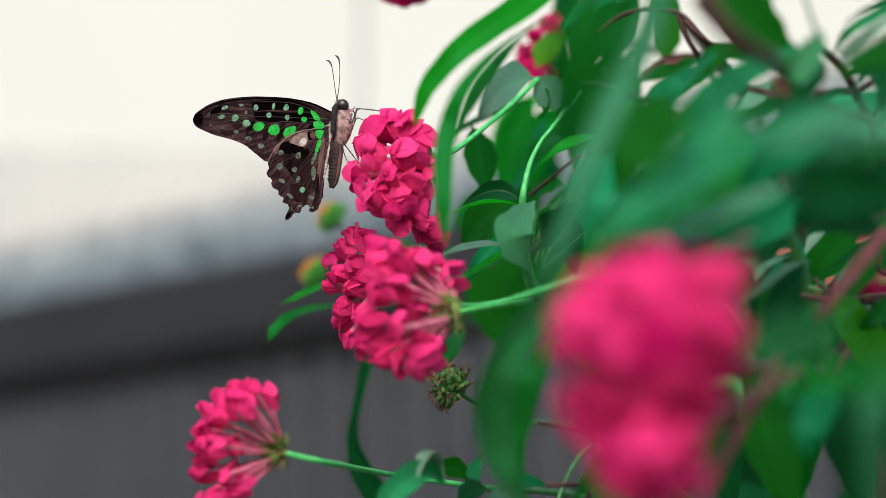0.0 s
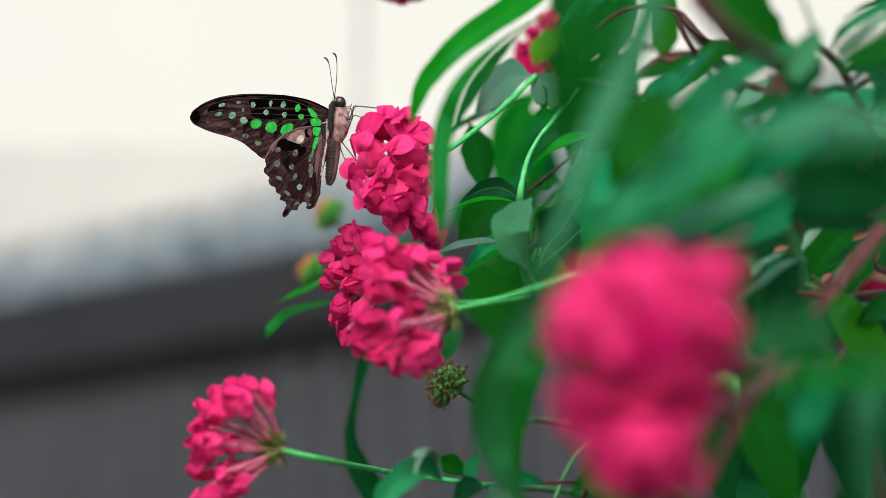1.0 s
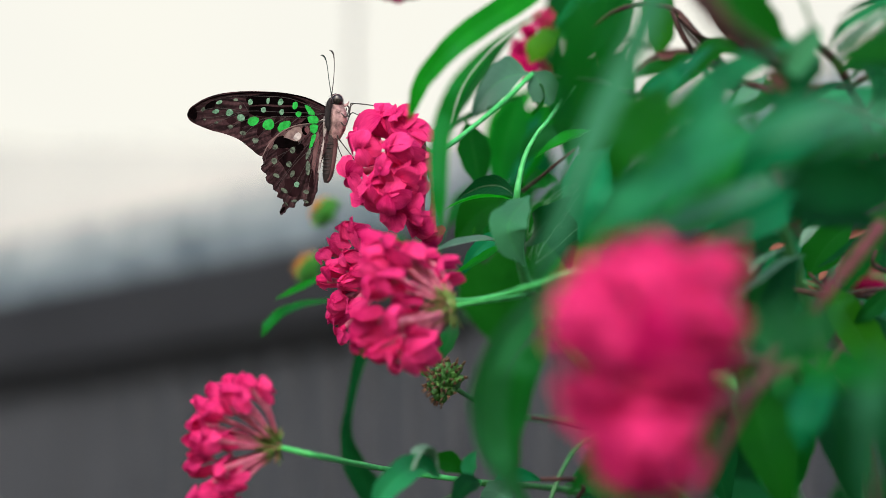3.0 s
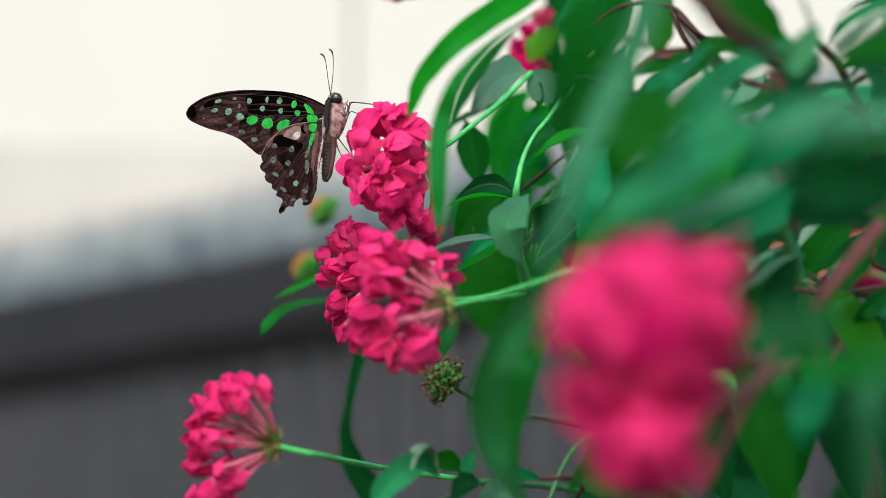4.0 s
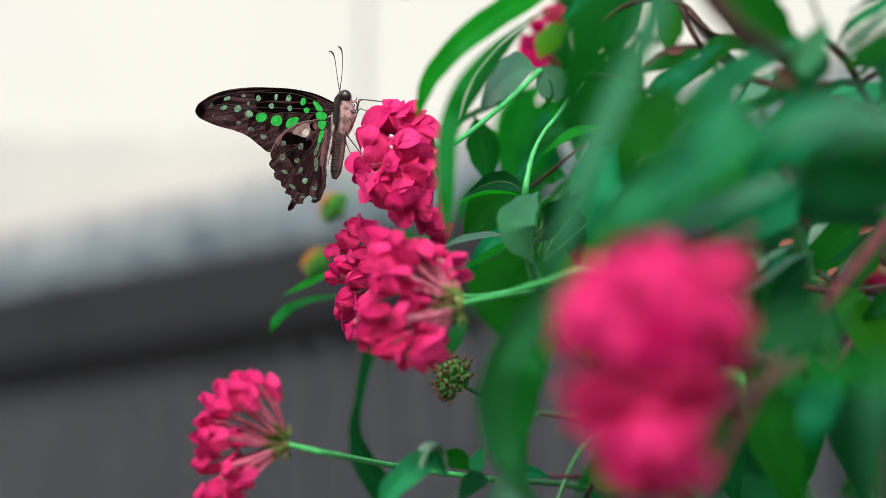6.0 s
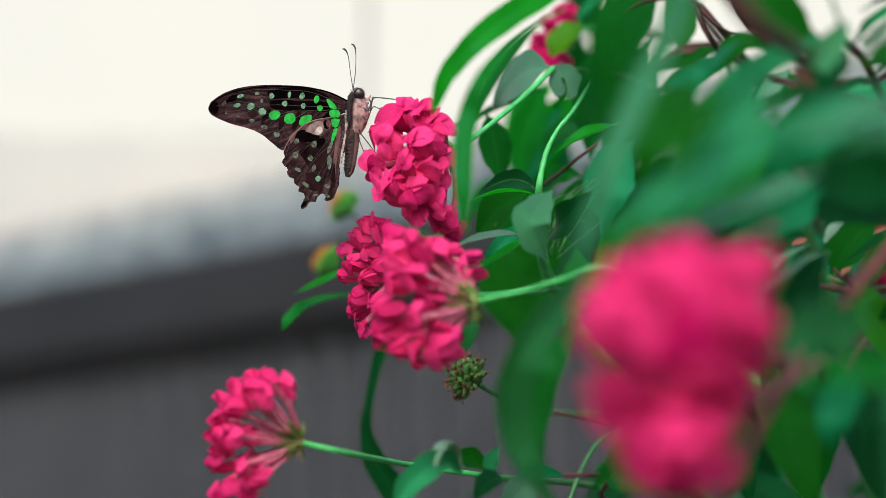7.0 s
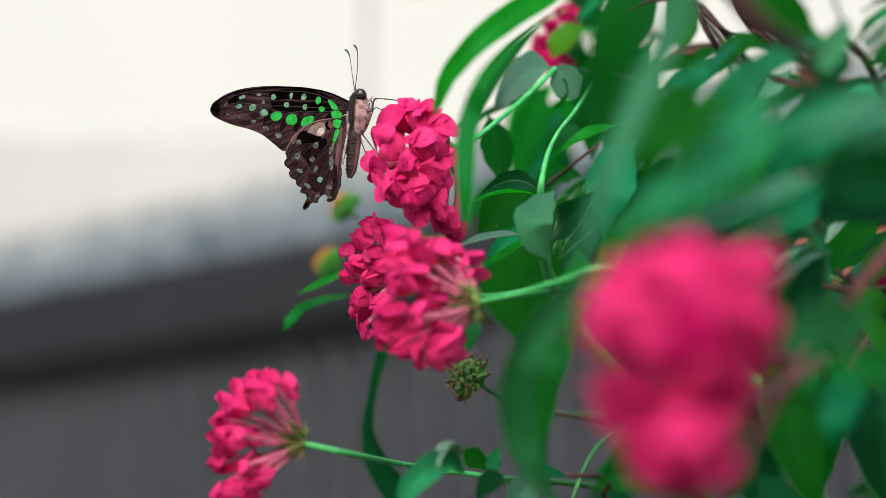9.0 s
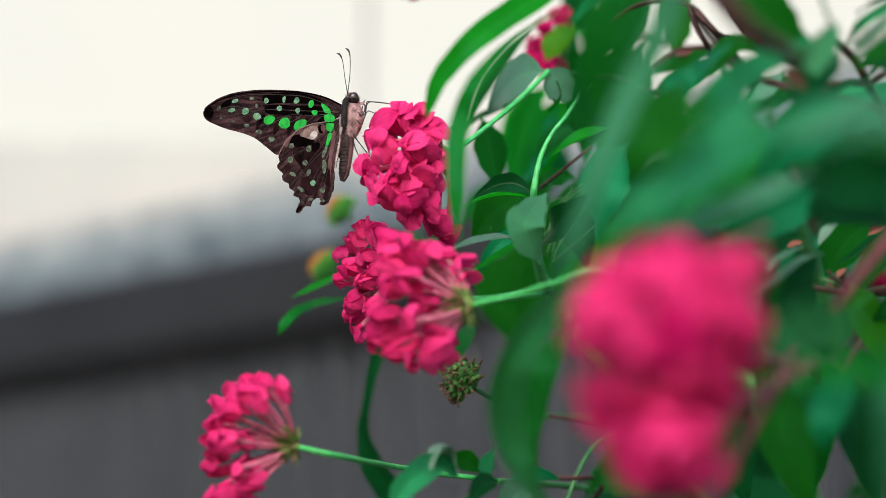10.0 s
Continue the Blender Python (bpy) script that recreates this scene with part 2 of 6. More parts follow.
WALL_SHEET = plain("wall_grey_sheet", (0.0178, 0.0222, 0.0290), (0.0300, 0.0353, 0.0450), 3.5, 0.6, bumpiness=0.1, spec=0.3)
BEAM = plain("beam_charcoal", (0.0095, 0.0107, 0.0133), (0.0148, 0.0164, 0.0202), 4, 0.65, bumpiness=0.1, spec=0.3)
PANEL_LOW = plain("panel_blue_grey", (0.037, 0.063, 0.085), (0.158, 0.203, 0.235), 13, 0.6, spec=0.2)
PANEL_MID = plain("panel_pale_grey", (0.132, 0.168, 0.19), (0.294, 0.335, 0.35), 11, 0.6, spec=0.2)
PANEL_HIGH = plain("panel_frosted", (0.40, 0.40, 0.39), (0.47, 0.47, 0.45), 6, 0.6, spec=0.2)
FAR_WALL = plain("far_wall_pale", (0.37, 0.392, 0.39), (0.438, 0.457, 0.445), 1.2, 0.7, spec=0.2)
SOIL = plain("soil_grass", (0.03, 0.045, 0.02), (0.09, 0.085, 0.05), 7, 0.95, bumpiness=0.8)


def glow_material():
    m, n, l, b = material("bright_overcast")
    nz = noise_tex(n, l, 0.35, 2)
    r = ramp(n, ((0.3, (0.93, 0.92, 0.85)), (0.7, (1.0, 0.98, 0.87))))
    l.new(nz.outputs[0], r.inputs[0])
    e = n.new("ShaderNodeEmission")
    e.inputs["Strength"].default_value = 0.55
    l.new(r.outputs[0], e.inputs[0])
    l.new(e.outputs[0], n["Material Output"].inputs[0])
    return m


GLOW = glow_material()


# ---- building helpers ----
def finish(name, bm, mat, parent=None, at=(0, 0, 0), label="", smooth=True):
    me = bpy.data.meshes.new(name)
    bm.to_mesh(me)
    bm.free()
    for mt in (mat if isinstance(mat, (list, tuple)) else [mat]):
        me.materials.append(mt)
    if smooth:
        for p in me.polygons:
            p.use_smooth = True
    ob = new(name, me)
    ob.location = at
    if parent:
        ob.parent = parent
    if label:
        ob["label"] = label
    return ob


def part(name, bm, mat, parent, label="", at=(0, 0, 0), smooth=True):
    return finish(name, bm, mat, parent, at, label, smooth)


def curve_points(ctrl, steps=8, closed=False):
    """A smooth line through the control points."""
    pts = [Vector(c) for c in ctrl]
    n = len(pts)
    out = []
    for i in range(n if closed else n - 1):
        if closed:
            a, b, c, d = (pts[(i + k) % n] for k in (-1, 0, 1, 2))
        else:
            b, c = pts[i], pts[i + 1]
            a = pts[i - 1] if i else b * 2 - c
            d = pts[i + 2] if i + 2 < n else c * 2 - b
        for s in range(steps):
            t = s / steps
            out.append(0.5 * (2 * b + (c - a) * t + (2 * a - 5 * b + 4 * c - d) * t * t + (3 * b - a - 3 * c + d) * t ** 3))
    if not closed:
        out.append(pts[-1])
    return out


def sweep(bm, pts, radii, sides=8, mat=0, squash=1.0):
    """A round tube along pts; radii: one number or a list spread over the length."""
    pts = [Vector(p) for p in pts]
    rs = [radii] if isinstance(radii, (int, float)) else list(radii)
    rings, side = [], None
    for i, p in enumerate(pts):
        tan = (pts[min(i + 1, len(pts) - 1)] - pts[max(i - 1, 0)]).normalized()
        if side is None:
            side = tan.orthogonal().normalized()
        side = (side - tan * side.dot(tan)).normalized()
        up = tan.cross(side)
        f = i / (len(pts) - 1) * (len(rs) - 1)
        k = min(int(f), len(rs) - 2) if len(rs) > 1 else 0
        r = rs[k] + (rs[k + 1] - rs[k]) * (f - k) if len(rs) > 1 else rs[0]
        rings.append([bm.verts.new(p + side * (r * math.cos(a)) + up * (r * squash * math.sin(a))) for a in (2 * math.pi * j / sides for j in range(sides))])
    for a, b in zip(rings, rings[1:]):
        for j in range(sides):
            bm.faces.new((a[j], a[(j + 1) % sides], b[(j + 1) % sides], b[j])).material_index = mat
    bm.faces.new(rings[0][::-1]).material_index = mat
    bm.faces.new(rings[-1]).material_index = mat


def ball(bm, centre, rx, ry, rz, u=12, v=8, mat=0):
    made = bmesh.ops.create_uvsphere(bm, u_segments=u, v_segments=v, radius=1.0, matrix=Matrix.Translation(centre) @ Matrix.Diagonal((rx, ry, rz, 1)))
    for f in {f for w in made["verts"] for f in w.link_faces}:
        f.material_index = mat


def box(bm, lo, hi, mat=0):
    c = [(a + b) / 2 for a, b in zip(lo, hi)]
    s = [b - a for a, b in zip(lo, hi)]
    made = bmesh.ops.create_cube(bm, size=1.0, matrix=Matrix.Translation(c) @ Matrix.Diagonal((*s, 1)))
    for f in {f for w in made["verts"] for f in w.link_faces}:
        f.material_index = mat


def stalk(name, ctrl, r0, r1, mat, parent, origin, label="", sides=8):
    """A stem or twig through the control points, given in the world."""
    base = Vector(ctrl[0])
    bm = bmesh.new()
    pts = [p - base for p in curve_points(ctrl, 7)]
    rng = random.Random(name + str(ctrl[0]))
    rs = [r1 + (r0 - r1) * (1 - i / (len(pts) - 1)) ** (3 if r0 > 2 * r1 else 1) for i in range(len(pts))]
    rs = [r * rng.uniform(0.93, 1.08) for r in rs]
    sweep(bm, pts, rs, sides)
    return part(name, bm, mat, parent, label, base - Vector(origin))


leaf_count = 0


def leaf(base, mid, tip, width, mat, parent, origin, roll=0, cup=0.18, wave=0.03, full=0.9, label="", petiole=0.10):
    """A lance-shaped leaf through base, mid and tip, its face turned to the open side of the shrub and then rolled round its length."""
    global leaf_count
    leaf_count += 1
    rng = random.Random(leaf_count * 7 + 1)
    b, m, t = Vector(base), Vector(mid), Vector(tip)
    ctrl = m * 2 - (b + t) / 2
    bm = bmesh.new()
    uvl = bm.loops.layers.uv.new("blade")
    n, cols = 18, (-1, -0.66, -0.33, -0.04, 0.04, 0.33, 0.66, 1)
    rows, uvs = [], {}
    ph, ph2 = rng.uniform(0, 6.3), rng.uniform(0, 6.3)
    for i in range(n + 1):
        s = i / n
        p = b * (1 - s) ** 2 + ctrl * (2 * s * (1 - s)) + t * s * s
        tan = ((ctrl - b) * (1 - s) + (t - ctrl) * s).normalized()
        face = Vector((0, -1, 0.25))
        face = (face - tan * face.dot(tan)).normalized()
        face = Matrix.Rotation(radians(roll), 3, tan) @ face
        side = tan.cross(face)
        if s < petiole:
            w = 0.045 + 0.06 * s / petiole
        else:
            q = (s - petiole) / (1 - petiole)
            w = max(0.02, math.sin(math.pi * q ** full) ** 0.85 * (1 - 0.25 * q * q) + 0.07 * (1 - q))
        w *= width / 2
        row = []
        for c in cols:
            lift = cup * abs(c) ** 1.4 * w + wave * width * math.sin(ph + 9 * s + (3 if c > 0 else 0)) * abs(c) ** 2
            wob = 1 + 0.05 * math.sin(ph2 + 23 * s * (1 if c > 0 else 1.2))
            v = bm.verts.new(p + side * (c * w * wob) + face * (lift - (0.012 * width if abs(c) < 0.1 else 0)) - b)
            uvs[v] = (0.5 + c / 2, s)
            row.append(v)
        rows.append(row)
    for r0, r1 in zip(rows, rows[1:]):
        for j in range(len(cols) - 1):
            f = bm.faces.new((r0[j], r0[j + 1], r1[j + 1], r1[j]))
            for lp in f.loops:
                lp[uvl].uv = uvs[lp.vert]
    return part("leaf", bm, mat, parent, label, b - Vector(origin))


def blade(spine, widths, mat, rolls=(0,), cup=0.15, wave=0.02, label=""):
    """A long leaf of the shrub along a bent spine; widths in millimetres and rolls in degrees are spread over its length."""
    global leaf_count
    leaf_count += 1
    rng = random.Random(leaf_count * 7 + 1)
    pts = curve_points(spine, 5)
    base, n = pts[0], len(pts) - 1
    cols = (-1, -0.7, -0.36, -0.05, 0.05, 0.36, 0.7, 1)

    def spread(values, s):
        f = s * (len(values) - 1)
        k = min(int(f), len(values) - 2)
        g = f - k
        g = g * g * (3 - 2 * g)
        return values[k] + (values[k + 1] - values[k]) * g if len(values) > 1 else values[0]

    bm = bmesh.new()
    uvl = bm.loops.layers.uv.new("blade")
    rows, uvs = [], {}
    ph, ph2 = rng.uniform(0, 6.3), rng.uniform(0, 6.3)
    for i, p in enumerate(pts):
        s = i / n
        tan = (pts[min(i + 1, n)] - pts[max(i - 1, 0)]).normalized()
        front = Vector((0, -1, 0.25))
        front = Matrix.Rotation(radians(spread(rolls, s)), 3, tan) @ (front - tan * front.dot(tan)).normalized()
        side = tan.cross(front)
        w = spread(widths, s) / 2000
        row = []
        for c in cols:
            lift = cup * abs(c) ** 1.4 * w + wave * w * 2 * math.sin(ph + 11 * s + (2.6 if c > 0 else 0)) * abs(c) ** 2
            wob = 1 + 0.04 * math.sin(ph2 + 21 * s * (1 if c > 0 else 1.2))
            v = bm.verts.new(p + side * (c * w * wob) + front * (lift - (0.03 * w if abs(c) < 0.1 else 0)) - base)
            uvs[v] = (0.5 + c / 2, s)
            row.append(v)
        rows.append(row)
    for r0, r1 in zip(rows, rows[1:]):
        for j in range(len(cols) - 1):
            f = bm.faces.new((r0[j], r0[j + 1], r1[j + 1], r1[j]))
            for lp in f.loops:
                lp[uvl].uv = uvs[lp.vert]
    return part("leaf", bm, mat, shrub, label, base - BASE)


# ---- structure ----
bm = bmesh.new()
bmesh.ops.create_grid(bm, x_segments=60, y_segments=60, size=300)
for v in bm.verts:
    v.co.z = 0.02 * noise.noise(v.co * 0.3)
ground = tagged(finish("ground", bm, SOIL), "dark soil with sparse grass under the shrub", "ground", kind="structure")

# The garden wall runs slantwise behind the shrub, its far end to the left.
ALONG = Vector((0.78, -0.625, 0)).normalized()
WALL_AT = Vector((-0.436, 3.79, 0))
WALL = Matrix.Translation(WALL_AT) @ Matrix(((ALONG.x, -ALONG.y, 0, 0), (ALONG.y, ALONG.x, 0, 0), (0, 0, 1, 0), (0, 0, 0, 1)))
BEAM_LOW, BEAM_TOP = 1.997, 2.129
LEFT_END, RIGHT_END = -6.0, 2.6


def wall_piece(name, bm, mat, label, category="wall"):
    ob = finish(name, bm, mat, smooth=False)
    ob.matrix_basis = WALL
    return tagged(ob, label, category, kind="structure")


def corrugated(bm, x0, x1, z0, z1, pitch, depth, y=0.0, thick=0.012, steps=8):
    n = int((x1 - x0) / pitch * steps)
    front, back = [], []
    for i in range(n + 1):
        x = x0 + (x1 - x0) * i / n
        k = max(-0.7, min(0.7, math.sin(2 * math.pi * (x - x0) / pitch))) / 0.7
        d = y - depth * 0.5 * k
        front.append((bm.verts.new((x, d, z0)), bm.verts.new((x, d, z1))))
        back.append((bm.verts.new((x, d + thick, z0)), bm.verts.new((x, d + thick, z1))))
    for (a, b), (c, d) in zip(front, front[1:]):
        bm.faces.new((a, c, d, b))
    for (a, b), (c, d) in zip(back, back[1:]):
        bm.faces.new((c, a, b, d))
    for (a, b), (c, d), (e, f), (g, h) in zip(front, front[1:], back, back[1:]):
        bm.faces.new((b, d, h, f))
        bm.faces.new((a, e, g, c))


bm = bmesh.new()
corrugated(bm, LEFT_END, RIGHT_END, 0, BEAM_LOW - 0.03, 0.085, 0.03)
wall_piece("wall_north", bm, WALL_SHEET, "grey ribbed metal sheet wall below a dark beam")
bm = bmesh.new()
box(bm, (LEFT_END, -0.055, BEAM_LOW), (RIGHT_END, 0.05, BEAM_TOP))
box(bm, (LEFT_END, -0.03, BEAM_LOW - 0.03), (RIGHT_END, 0.04, BEAM_LOW))
bmesh.ops.bevel(bm, geom=bm.edges[:], offset=0.008, segments=2, affect="EDGES")
wall_piece("beam", bm, BEAM, "charcoal painted metal beam on top of the ribbed wall", "beam")
for name, low, high, y, mat, label in (
        ("panel_low", 0.0, 0.075, 0.0, PANEL_LOW, "blue-grey corrugated plastic strip above the dark beam"),
        ("panel_mid", 0.075, 0.135, 0.012, PANEL_MID, "pale grey corrugated plastic strip above a darker strip"),
        ("panel_high", 0.135, 0.165, 0.024, PANEL_HIGH, "frosted white corrugated plastic strip at the top")):
    bm = bmesh.new()
    corrugated(bm, LEFT_END, RIGHT_END, BEAM_TOP + low, BEAM_TOP + high, 0.062, 0.024, y)
    wall_piece(name, bm, mat, label, "panel")
bm = bmesh.new()
box(bm, (0.380, -0.01, BEAM_TOP + 0.15), (0.384, 0.005, 3.6))
wall_piece("post", bm, PANEL_HIGH, "slim pale post standing against the bright sky", "post")
bm = bmesh.new()
corrugated(bm, -9.0, 6.0, 0.0, 3.74, 0.3, 0.008)
far_wall = tagged(finish("far_wall", bm, FAR_WALL, smooth=False), "hazy pale grey wall far behind the garden wall", "wall", kind="structure")
far_wall.location = (0, 8.7, 0)
bm = bmesh.new()
bmesh.ops.create_grid(bm, x_segments=1, y_segments=1, size=1, matrix=Matrix.Translation((-1.5, 14, 4)) @ Matrix.Rotation(math.pi / 2, 4, "X") @ Matrix.Diagonal((14, 9, 1, 1)))
tagged(finish("backdrop", bm, GLOW), "bright cream-white overcast sky beyond the wall", "sky", kind="structure")


# ---- flowers ----
def petal_mesh(curl, width, length, seed):
    """One rounded lobe with a narrow claw, lengthwise creases and a ruffled rim, curling back at its end."""
    rng = random.Random(seed)
    bm = bmesh.new()
    uvl = bm.loops.layers.uv.new("blade")
    rows, uvs = [], {}
    n, cols = 11, (-1, -0.75, -0.5, -0.25, 0, 0.25, 0.5, 0.75, 1)
    ph, ph2, lean = rng.uniform(0, 6), rng.uniform(0, 6), rng.uniform(-0.12, 0.12)
    for i in range(n + 1):
        s = i / n
        w = width / 2 * ((0.26 + 0.74 * math.sin(math.pi / 2 * min(1, s / 0.62)) ** 1.3) if s < 0.62 else max(0.06, 1 - ((s - 0.62) / 0.39) ** 2.8) ** 0.5)
        row = []
        for c in cols:
            rim = abs(c) ** 2 * s
            x = -0.0004 + length * s * (1 - 0.05 * c * c * s) + (0.03 * length * math.sin(ph2 + 5 * c) if i == n else 0)
            z = (-curl * length * s * s + 0.13 * length * math.sin(math.pi * s) + width * 0.16 * c * c * (0.62 - 1.1 * s)
                 + width * 0.16 * s * noise.noise(Vector((c * 1.3 + seed * 3.1, s * 2.2, seed * 1.7))) + width * (0.06 * rim + 0.05 * s ** 3) * math.sin(ph + 3.4 * c + 6 * s) + width * 0.018 * math.sin(ph * 2 + 9 * c) * math.sin(math.pi * s) - width * 0.035 * math.exp(-(c / 0.16) ** 2) * math.sin(math.pi * min(1, s * 1.1)))
            v = bm.verts.new((x, c * w + lean * width * s * s, z))
            uvs[v] = (0.5 + c / 2, s)
            row.append(v)
        rows.append(row)
    for r0, r1 in zip(rows, rows[1:]):
        for j in range(len(cols) - 1):
            f = bm.faces.new((r0[j], r1[j], r1[j + 1], r0[j + 1]))
            for lp in f.loops:
                lp[uvl].uv = uvs[lp.vert]
    me = bpy.data.meshes.new("petal")
    bm.to_mesh(me)
    bm.free()
    for p in me.polygons:
        p.use_smooth = True
    return me


def tube_mesh(mat, bend, seed, fat=1.0):
    """A flower tube one unit of 22 mm long, flaring to a throat at its top."""
    bm = bmesh.new()
    L = 0.022
    pts = [Vector((bend * 0.003 * math.sin(math.pi * s), 0, L * s)) for s in [i / 7 for i in range(8)]]
    sweep(bm, pts, [fat * k for k in (0.0007, 0.00065, 0.0007, 0.0008, 0.0009, 0.0011, 0.0013, 0.0014)], 8)
    if fat > 1.3:
        # a green and brown sepal cup sheathes the foot of the tube
        sweep(bm, pts[:2] + [pts[1] + Vector((0, 0, 0.0008))], [0.0009, 0.0012, 0.0013], 8, 2 + seed % 2)
        for k in range(4):
            a = k * math.pi / 2 + seed
            o = Vector((math.cos(a), math.sin(a), 0))
            sweep(bm, [pts[1] + o * 0.0011, pts[1] + o * 0.0014 + Vector((0, 0, 0.0015)), pts[1] + o * 0.0018 + Vector((0, 0, 0.0028))], [0.0005, 0.0004, 0.0001], 4, 3 - seed % 2)
    for f in bm.faces:
        if min(v.co.z for v in f.verts) > 0.8 * L:
            f.material_index = 1
    me = bpy.data.meshes.new("floret")
    bm.to_mesh(me)
    bm.free()
    me.materials.append(mat)
    me.materials.append(THROAT)
    me.materials.append(CALYX)
    me.materials.append(SEPAL)
    for p in me.polygons:
        p.use_smooth = True
    return me


def with_material(me, mat):
    c = me.copy()
    c.materials.clear()
    c.materials.append(mat)
    return c


PETALS = [petal_mesh(c, w, ln, i) for i, (c, w, ln) in enumerate(((0.28, 0.0078, 0.0076), (0.6, 0.0082, 0.0078), (0.1, 0.0074, 0.0074), (0.9, 0.0078, 0.0080), (0.45, 0.0084, 0.0074), (0.75, 0.0072, 0.0078), (0.2, 0.0080, 0.0070)))]
PETALS_PINK = [with_material(m, PETAL) for m in PETALS]
PETALS_DEEP = [with_material(m, PETAL_DEEP) for m in PETALS]
KNOBS = [with_material(petal_mesh(c, w, ln, 20 + i), PETAL) for i, (c, w, ln) in enumerate(((0.7, 0.0078, 0.0076), (1.0, 0.0082, 0.0074), (1.25, 0.0080, 0.0078), (0.85, 0.0074, 0.0070), (0.45, 0.0078, 0.0076), (1.1, 0.0070, 0.0072)))]
TUBES = [tube_mesh(TUBE, b, i, 1.2) for i, b in enumerate((-1, 0.2, 1))]
TUBES_DULL = [tube_mesh(TUBE_DULL, b, i, 1.4) for i, b in enumerate((-1, 0.2, 1))]


def flower_cluster(label, core, axis, reach, count, spread, seed, stem, petals=PETALS_PINK, tubes=TUBES, size=1.0, stem_r=0.0012, stem_mat=None, inner=0, long=0.0, cushion=1.0, vary=0.10, heads=(), face=(0, 0, 0), lobes=4, shaded_side=None):
    """A rounded head of four-lobed florets on one stem. core: where the tubes meet; axis: where the head looks; stem:
    points from its root to the core;
    heads: throats of single florets, in millimetres from the core; face: the way that these corollas nod; last, the
    side whose petals are coloured deeper for self-shade."""
    rng = random.Random(seed)
    thing = new("flower_cluster")
    root = Vector(stem[0])
    thing.location = root
    tagged(thing, label, "flower", "pink flower clusters on the shrub")
    stalk("stem", stem, stem_r * 1.15, stem_r, stem_mat or STEM, thing, root)
    ax = Vector(axis).normalized()
    core = Vector(core)
    turn = ax.to_track_quat("Z", "Y").to_matrix()
    # the cushion where the tubes join, with pointed sepals
    bm = bmesh.new()
    ball(bm, ax * 0.0015, 0.0034 * size * cushion, 0.0034 * size * cushion, 0.0034 * size * cushion, 10, 7)
    for k in range(int(26 * cushion)):
        th, ph = math.acos(rng.uniform(-0.35, 0.9)), rng.uniform(0, 2 * math.pi)
        d = turn @ Vector((math.sin(th) * math.cos(ph), math.sin(th) * math.sin(ph), math.cos(th)))
        p = ax * 0.001 + d * 0.0025 * size * cushion
        sweep(bm, [p, p + d * 0.003 * size * cushion, p + d * rng.uniform(0.005, 0.0075) * size * cushion], [0.0009 * size, 0.0007 * size, 0.0001], 5, rng.choice((0, 0, 1)))
    part("calyx", bm, [CALYX, SEPAL], thing, "green calyx with brown pointed sepals", core - root)
    lo = math.cos(radians(spread))
    golden = math.pi * (3 - math.sqrt(5))
    spin0 = rng.uniform(0, 6.28)
    florets = []
    for k in range(count):
        deep = k >= count - inner
        ct = 1 - (k + 0.5) / max(1, count - inner) * (1 - lo) if not deep else rng.uniform(lo, 1)
        ct = max(lo, min(0.999, ct + rng.uniform(-0.05, 0.05)))
        st, ph = math.sqrt(1 - ct * ct), golden * k + spin0 + rng.uniform(-0.25, 0.25)
        d = turn @ Vector((st * math.cos(ph), st * math.sin(ph), ct))
        d.normalize()
        florets.append((d, reach * (1 + long * max(0, ct)) * rng.uniform(0.98 - vary, 0.98 + vary) * (0.66 if deep else 1), Vector()))
    for h in heads:
        h = Vector(h) / 1000
        florets.append((h.normalized(), h.length, Vector(face)))
    for d, length, nod in florets:
        fl = new("floret", rng.choice(tubes))
        fl.parent = thing
        q = d.to_track_quat("Z", "Y").to_matrix().to_4x4() @ Matrix.Rotation(rng.uniform(0, 6.28), 4, "Z")
        k_len = length / 0.022
        fl.matrix_basis = Matrix.Translation(core - root + d * 0.002) @ q @ Matrix.Diagonal((size, size, k_len, 1))
        # the corolla nods from the tube's own way towards the open side
        own = q.to_3x3().inverted() @ (d + nod).normalized()
        tilt = own.to_track_quat("Z", "Y").to_matrix().to_4x4() @ Matrix.Rotation(radians(rng.uniform(-24, 24)), 4, "X") @ Matrix.Rotation(radians(rng.uniform(-24, 24)), 4, "Y") @ Matrix.Rotation(rng.uniform(0, 6.28), 4, "Z")
        bloom = rng.uniform(0.86, 1.14)
        kind = rng.randrange(len(petals))
        # darker petals on one side paint the head's own shade
        blades = PETALS_DEEP if shaded_side and d.dot(Vector(shaded_side[0]).normalized()) > shaded_side[1] else petals
        for j in range(lobes):
            pe = new("petal", blades[kind % len(blades) if rng.random() < 0.5 else rng.randrange(len(blades))])
            pe.parent = fl
            pe.matrix_basis = Matrix.Translation((0, 0, 0.0218)) @ Matrix.Diagonal((1, 1, size / k_len, 1)) @ tilt @ Matrix.Rotation(j * 2 * math.pi / lobes + rng.uniform(-0.2, 0.2), 4, "Z") @ Matrix.Rotation(radians(rng.uniform(-26, 34)), 4, "Y") @ Matrix.Diagonal((bloom, bloom * rng.uniform(0.88, 1.1), bloom, 1))
    return thing


